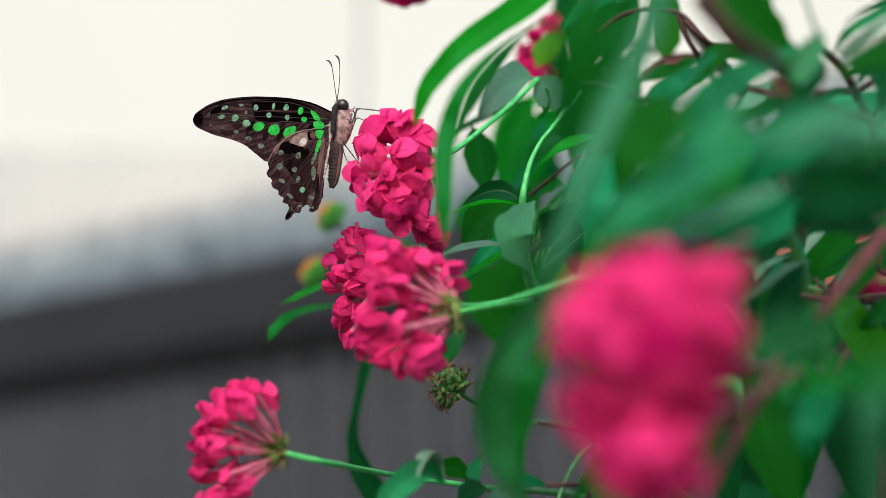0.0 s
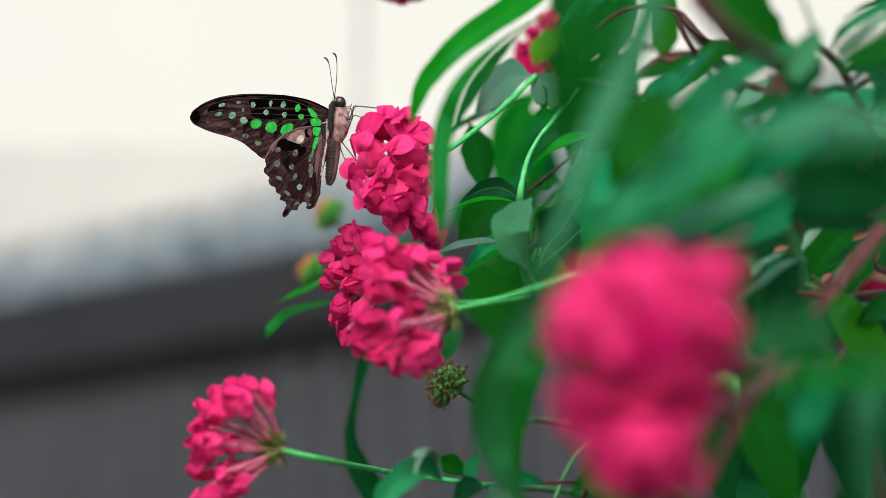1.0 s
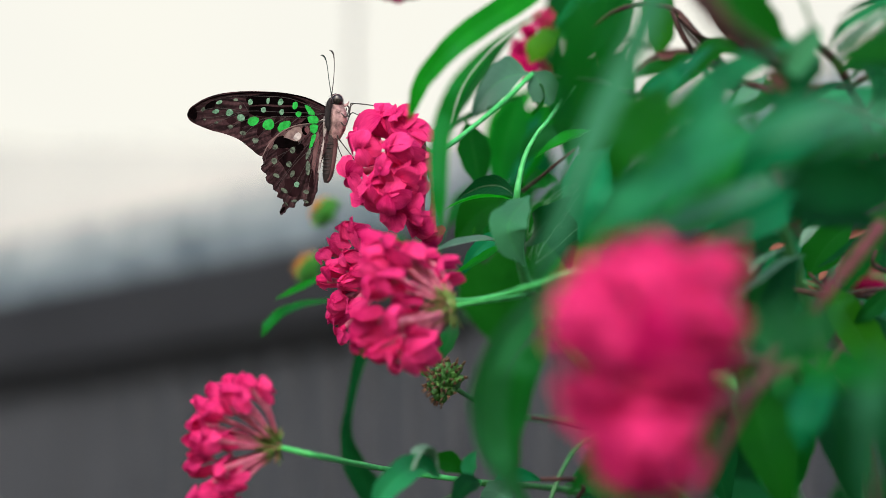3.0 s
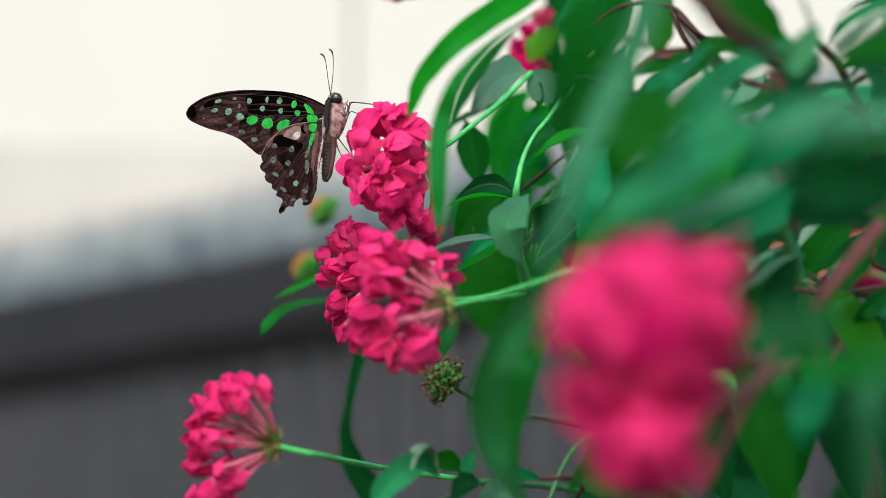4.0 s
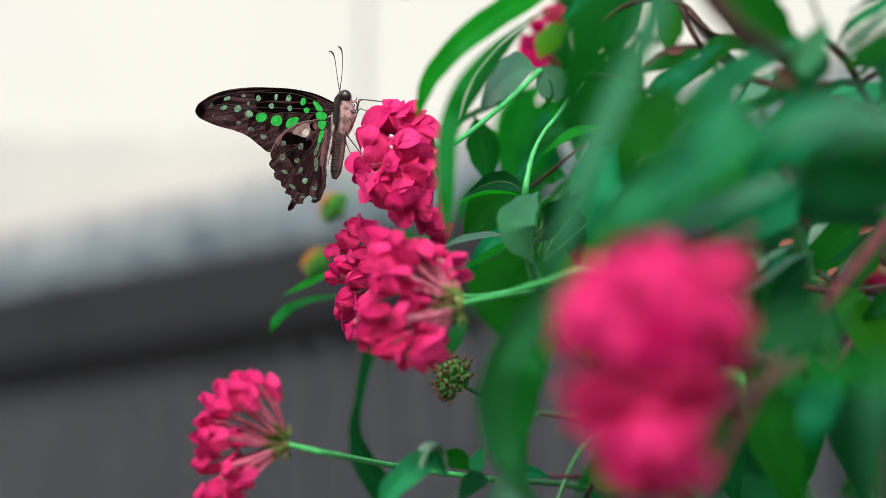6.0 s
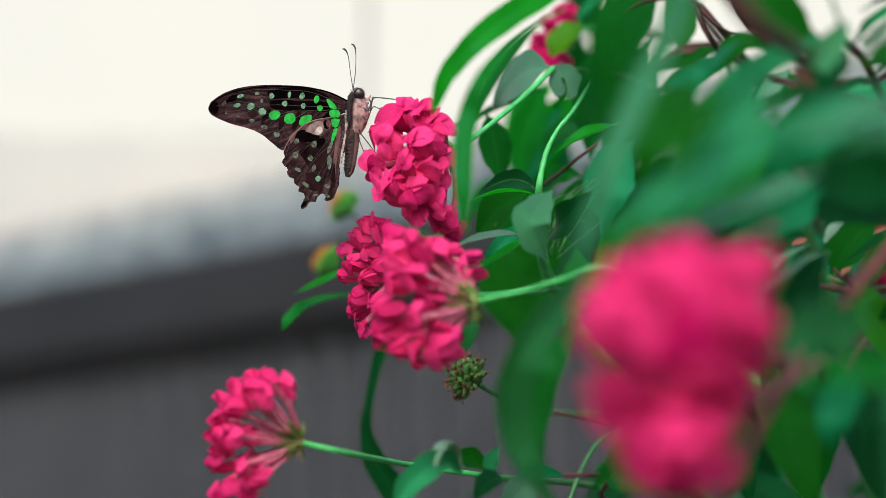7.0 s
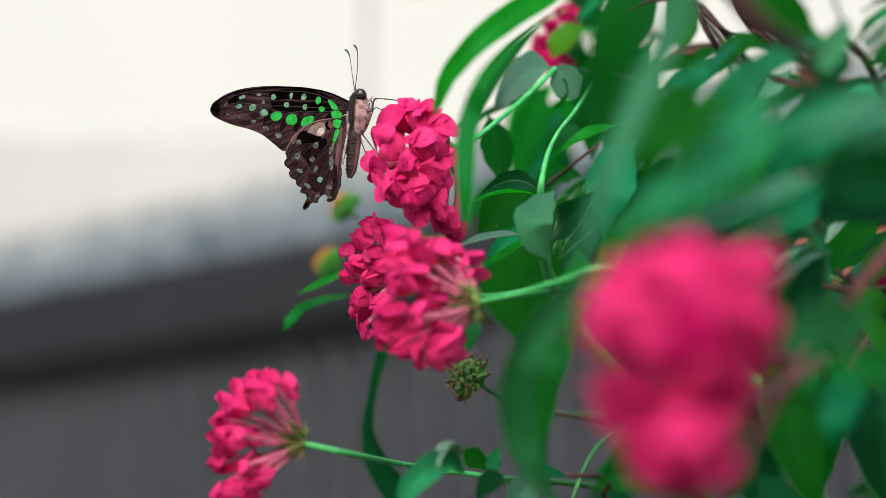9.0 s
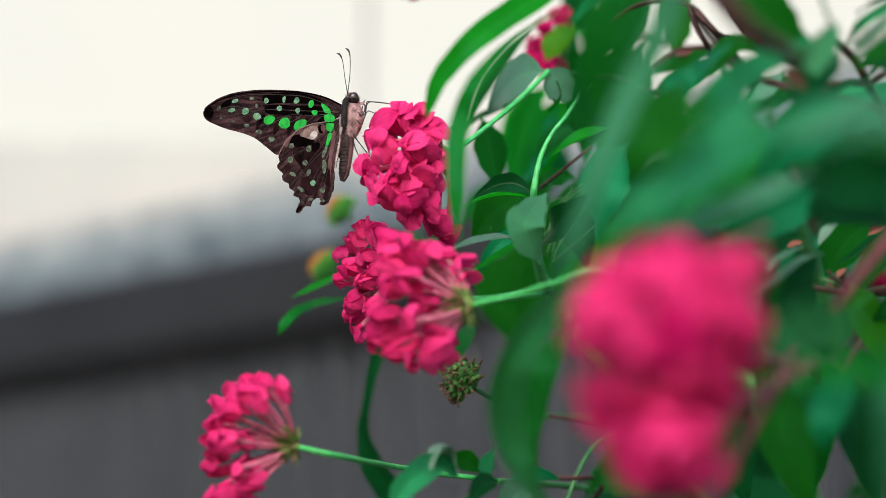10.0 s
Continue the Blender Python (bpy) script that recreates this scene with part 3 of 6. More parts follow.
flower_cluster("dense pink flower cluster that the butterfly drinks from", (-0.0059, 0.7716, 1.5133), (-0.8, -0.319, -0.484), 0.0150, 3, 60, 3,
               [(0.0335, 0.8229, 1.5585), (0.02, 0.8065, 1.5409), (0.0024, 0.7807, 1.5192), (-0.0059, 0.7716, 1.5133)], stem_r=0.0009, size=0.95, long=0.2, face=(-0.35, -0.65, 0.05), lobes=5, petals=PETALS_PINK + KNOBS[:1],
               heads=[(-15.0, -12.3, 8.9), (-9.8, -16.3, 8.2), (-20.4, -4.4, 10.1), (-21.2, -21.6, -4.4), (-11.8, -27.3, -6.4), (-25.0, -11.9, -11.0), (-18.0, -22.9, -16.5), (-9.6, -23.3, -14.8), (-12.6, -25.9, -21.4), (-19.4, -14.2, -18.8), (-10.8, -16.9, -24.8), (-5.4, -16.8, -25.2), (-2.8, -9.0, -27.8), (-3.9, -18.6, -8.6), (-3.7, -14.3, -17.9), (-22.2, -7.2, 4.2), (-5.5, -16.0, 2.5), (-0.5, -3.5, -29.5), (-14.5, -26.7, -13.3), (-7.7, -25.3, -5.8)])
flower_cluster("pink flower cluster seen from its stem side, long tubes showing", (0.0027, 0.7036, 1.4443), (-0.97, 0.15, 0.004), 0.0160, 8, 60, 12,
               [(0.0641, 0.7539, 1.4576), (0.0427, 0.6835, 1.4512), (0.0305, 0.6842, 1.448), (0.0151, 0.6951, 1.4455), (0.0027, 0.7036, 1.4443)], stem_r=0.0008, tubes=TUBES_DULL, size=0.74, long=0.4, cushion=1.25, face=(-0.5, -0.2, 0.1), vary=0.17, lobes=5, petals=KNOBS,
               heads=[(-19.8, -9.6, 15.0), (-13.3, -5.7, 15.9), (-25.7, -7.0, 12.6), (-8.3, 6.5, 16.1), (-4.7, 7.1, 13.6), (-2.1, 4.3, 7.9), (-21.0, -15.6, 5.3), (-26.6, -12.9, 2.4), (-28.5, -9.4, -4.1), (-19.4, -20.6, -8.8), (-28.6, -3.9, -9.8), (-24.4, -2.8, -14.6), (-18.7, -2.2, -17.0), (-12.9, -12.7, -16.1), (-8.8, -2.9, -14.3), (-26.3, -0.3, 18.9), (-8.3, 13.8, -6.4)])
flower_cluster("smaller pink flower cluster behind another one", (-0.0191, 0.8012, 1.4748), (-0.95, 0.1, 0.055), 0.0170, 4, 50, 23,
               [(0.0326, 0.8809, 1.4853), (0.0034, 0.8422, 1.475), (-0.0191, 0.8012, 1.4748)], size=0.62, face=(-0.3, -0.5, 0.1), tubes=TUBES_DULL, lobes=5, petals=KNOBS,
               heads=[(-15.6, -8.9, 16.5), (-11.7, -11.3, 13.4), (-7.7, -3.0, 12.9), (-19.4, -4.8, 11.6), (-23.1, -0.0, 9.0), (-15.3, -13.4, 4.7), (-19.9, -8.6, 1.6), (-23.7, -1.8, -1.0), (-11.9, -12.2, -0.4), (-15.9, -13.3, -4.7), (-19.1, -6.1, -9.4), (-20.4, 1.1, -13.7), (-17.1, 0.1, -18.4), (-12.7, -11.4, -12.9)])
flower_cluster("pink flower cluster with bare mauve tubes on a long stem", (-0.0525, 0.7253, 1.4026), (-0.98, 0.084, 0.081), 0.0200, 4, 40, 5,
               [(0.0134, 0.8178, 1.403), (-0.0186, 0.7969, 1.4048), (-0.0393, 0.7259, 1.3997), (-0.0525, 0.7253, 1.4026)], tubes=TUBES_DULL, stem_r=0.0009, size=0.58, cushion=1.15, face=(-0.6, -0.4, 0.25), vary=0.16, lobes=5, petals=KNOBS,
               heads=[(-15.9, -6.7, 20.1), (-11.2, -10.6, 19.1), (-5.9, -14.2, 17.0), (-21.5, -3.8, 16.2), (-25.7, 2.1, 13.1), (-16.4, -15.5, 13.6), (-10.5, -21.2, 11.6), (-21.4, -14.0, 7.3), (-26.0, -2.9, 3.6), (-20.3, -16.5, 0.2), (-27.5, 0.6, -2.8), (-26.8, 3.7, -7.2), (-18.0, -12.3, -8.9), (-22.7, -3.3, -12.4), (-15.3, -9.5, -12.4), (-17.5, -4.4, -16.5), (-25.5, 3.6, -15.9), (-19.7, -10.9, 11.8), (-23.9, -5.1, -0.4), (-14.7, -4.1, 17.6), (-26.6, -1.9, 7.9)])
flower_cluster("large pink flower cluster close in front of the shrub", (0.0377, 0.4371, 1.3842), (0.05, -0.953, -0.097), 0.0158, 92, 114, 38,
               [(0.0947, 0.6113, 1.4082), (0.069, 0.5417, 1.3986), (0.0377, 0.4371, 1.3842)], size=0.60, inner=14, vary=0.05, petals=PETALS_PINK, lobes=5, face=(0, -0.7, 0.1), stem_mat=TWIG_PINK, shaded_side=((0.02, -1, -0.25), 0.955),
               heads=[(10.8, -11.8, 11.3), (16.0, -2.0, 13.1), (13.0, -14.7, -3.0), (15.1, -4.0, -4.9), (-7.8, -2.4, -11.8), (-2.7, -6.1, -13.7), (2.7, -6.1, -13.5), (8.5, -2.4, -11.8), (-11.7, 5.2, -9.2)])
flower_cluster("pink flower cluster hanging below a larger one", (0.0406, 0.4664, 1.3683), (-0.1, -0.416, -0.866), 0.0100, 5, 60, 34,
               [(0.0886, 0.5716, 1.4026), (0.0678, 0.5241, 1.3861), (0.0406, 0.4664, 1.3683)], size=0.66, vary=0.2, lobes=5, face=(-0.1, -0.9, 0.3), stem_mat=TWIG_PINK,
               heads=[(-6.9, -36.0, -4.2), (-2.7, -37.8, -5.0), (1.8, -34.9, -4.6), (-10.2, -29.4, -6.0), (-6.2, -33.0, -8.1), (-1.5, -34.9, -8.9), (4.0, -29.2, -7.0), (-7.9, -26.3, -10.5), (-3.7, -28.1, -11.6), (0.7, -28.1, -11.8), (5.7, -22.5, -9.4), (-0.8, -28.7, -0.3), (-6.2, -28.9, 0.7), (-11.5, -24.5, -0.8), (-15.3, -24.3, 2.9), (-13.1, -23.7, 0.4), (-9.5, -29.4, 2.9), (8.0, -24.3, 3.1), (4.9, -26.7, -0.0), (10.2, -20.1, 7.2)])
flower_cluster("half hidden pink flower cluster high in the leaves", (0.0475, 0.9727, 1.6203), (-0.42, 0.105, -0.899), 0.012, 2, 42, 41,
               [(0.0823, 1.0008, 1.6328), (0.0518, 0.9817, 1.6259), (0.0475, 0.9727, 1.6203)], petals=PETALS_DEEP, size=0.66, lobes=5, face=(-0.3, -0.8, 0),
               heads=[(-0.2, -21.4, 3.9), (-5.1, -21.1, 2.4), (-9.1, -20.0, -2.4), (-13.1, -18.9, -7.2), (-13.6, -17.6, -12.6), (-10.1, -16.7, -16.4), (-0.2, -20.4, -0.5), (-14.7, -8.7, -7.0), (-2.7, -12.2, 8.6)])
flower_cluster("pink flower cluster deep among the leaves by dry twigs", (0.1973, 1.0351, 1.5284), (-0.9, -0.304, -0.019), 0.0095, 16, 95, 43,
               [(0.2016, 0.932, 1.4864), (0.2043, 0.9587, 1.5041), (0.1973, 1.0351, 1.5284)], petals=PETALS_DEEP, size=0.68)
flower_cluster("pink flower cluster hanging from above", (-0.0184, 0.899, 1.6291), (-0.1, 0.128, -0.997), 0.012, 14, 80, 47,
               [(0.0428, 0.9248, 1.6509), (0.0038, 0.9059, 1.6437), (-0.0184, 0.899, 1.6291)], petals=PETALS_DEEP, size=0.7)


# ---- faded flower buds ----
def seed_head(label, core, axis, radius, seed, stem, tip_mat, stem_r=0.0009):
    rng = random.Random(seed)
    thing = new("flower_bud")
    root = Vector(stem[0])
    thing.location = root
    tagged(thing, label, "flower bud", "faded buds on the shrub")
    stalk("stem", stem, stem_r, stem_r * 0.9, STEM_DARK, thing, root)
    ax, core = Vector(axis).normalized(), Vector(core)
    turn = ax.to_track_quat("Z", "Y").to_matrix()
    bm = bmesh.new()
    ball(bm, ax * radius * 0.3, radius * 0.62, radius * 0.62, radius * 0.62, 12, 8)
    skin = BUD if tip_mat is BUD_TIP else BUD_FRESH
    part("core", bm, skin, thing, "", core - root)
    for k in range(64):
        ct = 1 - (k + 0.5) / 64 * 1.2
        st, ph = math.sqrt(max(0, 1 - ct * ct)), 2.4 * k + rng.uniform(-0.2, 0.2)
        d = turn @ Vector((st * math.cos(ph), st * math.sin(ph), ct))
        bm = bmesh.new()
        r = radius * rng.uniform(0.16, 0.22)
        a = ax * radius * 0.3 + d * radius * 0.45
        e = rng.uniform(0.6, 0.95) * radius
        sweep(bm, [a, a + d * e * 0.3, a + d * e * 0.5, a + d * e * 0.68], [r * 0.6, r, r * 0.9, r * 0.25], 6)
        q = a + d * e * 0.66
        for j in range(3):
            s = (d + Vector((rng.uniform(-1, 1), rng.uniform(-1, 1), rng.uniform(-1, 1))) * 0.5).normalized()
            sweep(bm, [q, q + s * radius * 0.13, q + s * radius * 0.27], [r * 0.35, r * 0.25, r * 0.05], 4, 1)
        part("calyx", bm, [tip_mat if tip_mat is BUD_ORANGE and ct > 0.55 else skin, tip_mat if tip_mat is BUD_TIP or ct > 0.3 else skin], thing, "", core - root)
    return thing


seed_head("spent green flower head with reddish sepal tips", (0.0031, 0.7702, 1.4303), (-0.75, -0.42, 0.35), 0.0074, 2,
          [(0.0279, 0.9214, 1.4432), (0.0132, 0.8607, 1.4396), (0.0068, 0.7758, 1.4285), (0.0031, 0.7702, 1.4303)], BUD_TIP)
seed_head("small green and orange bud behind the flowers", (-0.0518, 1.0193, 1.5515), (-0.75, 0.15, 0.6), 0.0070, 7,
          [(-0.0206, 1.2659, 1.5959), (-0.0460, 1.2100, 1.5850), (-0.0518, 1.0193, 1.5515)], BUD_ORANGE)
seed_head("small green and orange bud behind the flowers", (-0.0591, 1.025, 1.5267), (-0.75, 0.15, 0.6), 0.0070, 9,
          [(-0.0206, 1.2724, 1.5676), (-0.0480, 1.2100, 1.5580), (-0.0591, 1.025, 1.5267)], BUD_ORANGE)

# ---- shrub ----
BASE = Vector((0.27, 1.17, 0.0))
shrub = new("flowering_shrub")
shrub.location = BASE
tagged(shrub, "leafy green flowering shrub with narrow waxy leaves", "shrub")
bm = bmesh.new()
sweep(bm, curve_points([(0, 0, -0.05), (0.01, 0.0, 0.4), (-0.01, 0.01, 0.8), (0.0, 0.0, 1.15)], 8), [0.020, 0.016, 0.014, 0.011], 12)
part("trunk", bm, BARK, shrub)
for k in range(4):
    a = 1.0 + k * 1.5
    bm = bmesh.new()
    sweep(bm, curve_points([(0.05 * math.cos(a), 0.05 * math.sin(a), -0.05), (0.09 * math.cos(a), 0.06 * math.sin(a), 0.5), (0.16 * abs(math.cos(a)) + 0.04, 0.12 * math.sin(a) + 0.05, 1.0), (0.2 * abs(math.cos(a)) + 0.08, 0.16 * math.sin(a) + 0.1, 1.4 + 0.05 * k)], 8), [0.013, 0.011, 0.008, 0.003], 10)
    part("trunk", bm, BARK, shrub)


def twig(ctrl, r0, r1, mat=TWIG, label=""):
    return stalk("twig", ctrl, r0, r1, mat, shrub, BASE, label)


def lf(base, mid, tip, width, mat=LEAF, **kw):
    return leaf(base, mid, tip, width, mat, shrub, BASE, **kw)


TOP = tuple(BASE + Vector((0, 0, 1.15)))
# limbs that carry the flowering stems
twig([TOP, (0.1473, 1.0418, 1.4553), (0.0841, 0.9701, 1.4544), (0.0406, 0.9116, 1.4858), (0.0267, 0.8175, 1.4932), (0.0261, 0.7898, 1.5011), (0.0271, 0.7881, 1.5086), (0.0293, 0.7911, 1.5176), (0.0334, 0.7943, 1.5263), (0.0389, 0.8025, 1.5351), (0.0513, 0.8621, 1.5658)], 0.006, 0.0007, STEM)
twig([TOP, (0.1656, 1.0265, 1.5212), (0.1155, 0.9637, 1.5711), (0.0706, 0.8911, 1.5746), (0.0335, 0.8229, 1.5585)], 0.006, 0.0009, STEM_DARK)
twig([TOP, (0.1155, 1.0016, 1.4068), (0.0549, 0.8985, 1.4092), (0.0134, 0.8178, 1.403)], 0.005, 0.0012, STEM_DARK)
twig([TOP, (0.198, 1.008, 1.468), (0.1464, 0.8899, 1.4461), (0.1008, 0.6508, 1.4151)], 0.005, 0.0012, TWIG)
twig([TOP, (0.198, 1.008, 1.468), (0.1464, 0.8899, 1.4461), (0.0886, 0.5716, 1.4026)], 0.005, 0.0012, TWIG)
twig([TOP, (0.1286, 0.9373, 1.4634), (0.0929, 0.8255, 1.4587), (0.0641, 0.7539, 1.4576)], 0.005, 0.001, STEM_DARK)
twig([TOP, (0.1984, 1.1282, 1.5256), (0.1735, 1.0705, 1.553), (0.1382, 1.0348, 1.6189), (0.0823, 1.0008, 1.6328)], 0.006, 0.0015, TWIG)
twig([(0.1382, 1.0348, 1.6189), (0.0858, 0.9475, 1.6412), (0.0428, 0.9248, 1.6509)], 0.003, 0.0012, TWIG)
twig([(0.0841, 0.9701, 1.4544), (0.0532, 0.9415, 1.4451), (0.0279, 0.9214, 1.4432)], 0.0016, 0.0009, STEM_DARK)
twig([(0.0841, 0.9701, 1.4544), (0.0524, 1.1772, 1.5354), (-0.0206, 1.2659, 1.5959)], 0.0016, 0.0009, STEM_DARK)
twig([(0.0524, 1.1772, 1.5354), (0.0178, 1.2557, 1.5511), (-0.0206, 1.2724, 1.5676)], 0.0012, 0.0009, STEM_DARK)
twig([(0.1215, 0.9341, 1.4772), (0.0643, 0.9211, 1.489), (0.0326, 0.8809, 1.4853)], 0.002, 0.0011, STEM_DARK)
twig([TOP, (0.2228, 1.0383, 1.4705), (0.2016, 0.932, 1.4864)], 0.004, 0.0012, TWIG)
# brown twigs in the open
twig([(0.0569, 0.838, 1.5821), (0.0657, 0.8367, 1.5879), (0.0757, 0.8265, 1.5873), (0.0876, 0.8269, 1.5859), (0.0951, 0.8285, 1.5789), (0.1067, 0.8592, 1.5792), (0.1354, 0.9593, 1.5904)], 0.0008, 0.0013)
twig([(0.0871, 0.827, 1.5855), (0.0908, 0.829, 1.5768), (0.0969, 0.8403, 1.5722), (0.1121, 0.9097, 1.5828)], 0.0008, 0.0011)
twig([(0.0786, 0.8895, 1.5808), (0.0895, 0.888, 1.5875), (0.1035, 0.8877, 1.5889)], 0.0017, 0.0012)
twig([(0.0641, 0.5597, 1.4976), (0.0695, 0.5612, 1.4915), (0.0744, 0.5622, 1.4869), (0.083, 0.5727, 1.4861)], 0.0015, 0.0012, TWIG)
twig([(0.0547, 0.4739, 1.4693), (0.0599, 0.4756, 1.4621), (0.0658, 0.4814, 1.4593), (0.0767, 0.5062, 1.4628)], 0.0022, 0.0018, TWIG)
twig([(0.1148, 0.6728, 1.5219), (0.1233, 0.6825, 1.5177), (0.1291, 0.6925, 1.5124), (0.1384, 0.7192, 1.51), (0.1636, 0.8229, 1.514)], 0.0012, 0.0017)
twig([(0.1143, 0.6841, 1.5105), (0.1215, 0.684, 1.5111), (0.1291, 0.6922, 1.5133)], 0.0008, 0.0011)
twig([(0.1291, 0.6922, 1.5133), (0.133, 0.6834, 1.5139), (0.1409, 0.6832, 1.5146)], 0.0011, 0.0008)
twig([(0.0914, 0.6837, 1.5125), (0.1002, 0.6841, 1.5105), (0.1161, 0.685, 1.507), (0.1319, 0.6941, 1.5054), (0.1548, 0.7363, 1.5111)], 0.001, 0.0016)
twig([(0.1103, 0.7121, 1.452), (0.1202, 0.7124, 1.4502), (0.1327, 0.7214, 1.4518), (0.1546, 0.7483, 1.457)], 0.0009, 0.0014)
twig([(0.129, 0.7216, 1.4511), (0.1347, 0.7122, 1.4512), (0.1492, 0.7298, 1.4558)], 0.0008, 0.001)
twig([(0.1148, 0.7115, 1.4542), (0.1193, 0.712, 1.4525), (0.124, 0.7214, 1.4518)], 0.0006, 0.0008, STEM_DARK)
twig([(0.1382, 0.7093, 1.464), (0.1373, 0.7103, 1.4595), (0.1472, 0.7287, 1.4608)], 0.0006, 0.0007)
twig([(0.0918, 0.5692, 1.4123), (0.0983, 0.5671, 1.4214), (0.1056, 0.5703, 1.43), (0.115, 0.583, 1.4416)], 0.0012, 0.0015, TWIG_PINK, "pinkish bare twig")
twig([(0.0615, 0.5491, 1.3667), (0.0676, 0.5463, 1.3787), (0.0758, 0.5534, 1.3923), (0.0887, 0.5899, 1.4119)], 0.001, 0.0012, TWIG_PINK, "pinkish bare twig")
twig([(0.0503, 0.4961, 1.3739), (0.0601, 0.5149, 1.3813), (0.0751, 0.5534, 1.3923)], 0.0008, 0.001, TWIG_PINK, "pinkish bare twig")
twig([(0.0578, 0.5067, 1.4163), (0.0642, 0.5157, 1.4218), (0.074, 0.5442, 1.4317)], 0.0007, 0.0009, TWIG_PINK, "crimson bare twig")
twig([(0.0493, 0.8197, 1.528), (0.0424, 0.8209, 1.523), (0.0365, 0.8318, 1.5203), (0.0308, 0.8522, 1.5205)], 0.0005, 0.0008)
twig([(0.0333, 0.8522, 1.432), (0.0407, 0.8524, 1.4309), (0.058, 0.873, 1.4308)], 0.0006, 0.0007, TWIG)
twig([(0.0377, 0.8402, 1.3948), (0.0455, 0.8462, 1.4134), (0.0552, 0.8639, 1.4255), (0.0791, 0.9415, 1.4451)], 0.0008, 0.001, STEM_DARK)
twig([(0.0313, 0.7365, 1.3939), (0.0377, 0.7365, 1.3939), (0.0447, 0.7453, 1.395)], 0.0007, 0.0009)
twig([(0.0428, 0.7454, 1.3943), (0.0459, 0.746, 1.3921), (0.0447, 0.7557, 1.3896), (0.0516, 0.7832, 1.3894)], 0.0007, 0.0008)
twig([(0.104, 0.8533, 1.6049), (0.1177, 0.8769, 1.5916), (0.1527, 0.9565, 1.6025)], 0.0022, 0.0026, TWIG)
twig([(0.0949, 0.5803, 1.5065), (0.0979, 0.5822, 1.4984), (0.102, 0.5918, 1.4944)], 0.0005, 0.0006, STEM_DARK)

twig([(0.0887, 0.818, 1.5799), (0.0972, 0.8197, 1.5726), (0.1082, 0.8395, 1.5758), (0.128, 0.8787, 1.5839)], 0.0006, 0.0009)
twig([(0.0973, 0.676, 1.5083), (0.1034, 0.6766, 1.5058), (0.1126, 0.6845, 1.5091), (0.1215, 0.684, 1.5111)], 0.0006, 0.0009)
twig([(0.1353, 0.7024, 1.507), (0.1372, 0.6931, 1.5099), (0.1427, 0.684, 1.5108)], 0.0007, 0.0005)
twig([(0.1166, 0.7109, 1.4569), (0.1202, 0.7117, 1.4534), (0.1254, 0.7212, 1.4526)], 0.0005, 0.0006)
# leaves over the flower that the butterfly visits
blade([(0.0314, 0.6726, 1.5421), (0.0196, 0.665, 1.5306), (0.0109, 0.6615, 1.5236), (0.0023, 0.6582, 1.5153), (-0.0039, 0.6597, 1.5091), (-0.0077, 0.661, 1.5033), (-0.0097, 0.6623, 1.4978), (-0.0107, 0.6631, 1.494)], (8.0, 8.6, 8.1, 7.3, 6.3, 5.0, 3.1, 0.5), LEAF_BRIGHT, rolls=(-15, -10, -10))
blade([(0.0292, 0.6464, 1.522), (0.018, 0.6383, 1.5126), (0.0095, 0.6304, 1.5024), (0.0034, 0.6226, 1.4918), (-0.0001, 0.6246, 1.4832), (-0.0017, 0.6221, 1.4716), (-0.0019, 0.6198, 1.4595), (-0.0011, 0.6226, 1.4474)], (1.9, 2.8, 4.3, 5.2, 5.9, 5.8, 5.1, 0.8), LEAF_MID, rolls=(45, 20, 5, 5))
lf((0.0356, 0.9039, 1.608), (0.0155, 0.9092, 1.5851), (0.0014, 0.915, 1.5598), 0.0113, LEAF, roll=40)
lf((0.0326, 0.8631, 1.5625), (0.0128, 0.8841, 1.5605), (-0.0084, 0.9057, 1.5557), 0.0065, LEAF, roll=20)
lf((0.0335, 0.8229, 1.5585), (0.0207, 0.8332, 1.5585), (0.0115, 0.8552, 1.552), 0.0198, LEAF_PALE, roll=0, cup=0.05)
blade([(0.0335, 0.8226, 1.5594), (0.036, 0.8233, 1.5563), (0.0386, 0.8242, 1.5521), (0.0412, 0.8253, 1.5476)], (1.3, 11.3, 12.6, 3.5), LEAF_PALE, rolls=(10,))
blade([(0.0294, 0.4949, 1.4673), (0.0282, 0.4969, 1.4585), (0.027, 0.4985, 1.4516), (0.026, 0.4999, 1.4453)], (3.9, 8.1, 6.5, 1.0), LEAF_SHADE_DARK, rolls=(10,))
lf((0.0315, 0.8331, 1.559), (0.038, 0.825, 1.5498), (0.0333, 0.8264, 1.5435), 0.0085, LEAF, roll=60, cup=0.6)
lf((0.0085, 0.8651, 1.5538), (0.012, 0.8679, 1.5414), (0.0147, 0.8716, 1.5255), 0.0134, LEAF, roll=0, full=1.0)
lf((0.0374, 0.9581, 1.5953), (0.0283, 0.9632, 1.5735), (0.0238, 0.969, 1.5481), 0.0159, LEAF_MID, roll=-15)
lf((0.0436, 0.9604, 1.5856), (0.0362, 0.9643, 1.5687), (0.0288, 0.9682, 1.5518), 0.0124, LEAF_TEAL, roll=15)
lf((0.0575, 0.8084, 1.5328), (0.0444, 0.7997, 1.526), (0.0329, 0.8012, 1.5194), 0.0070, LEAF_BRIGHT, roll=30, cup=0.4)
lf((0.0556, 0.9142, 1.5633), (0.0415, 0.915, 1.5598), (0.0332, 0.9177, 1.5484), 0.0104, LEAF, roll=0)
blade([(0.051, 0.9192, 1.6076), (0.045, 0.9199, 1.6044), (0.0402, 0.9209, 1.6002), (0.0371, 0.9222, 1.5946)], (2.4, 11.0, 11.5, 1.9), LEAF_OLIVE, rolls=(5,))
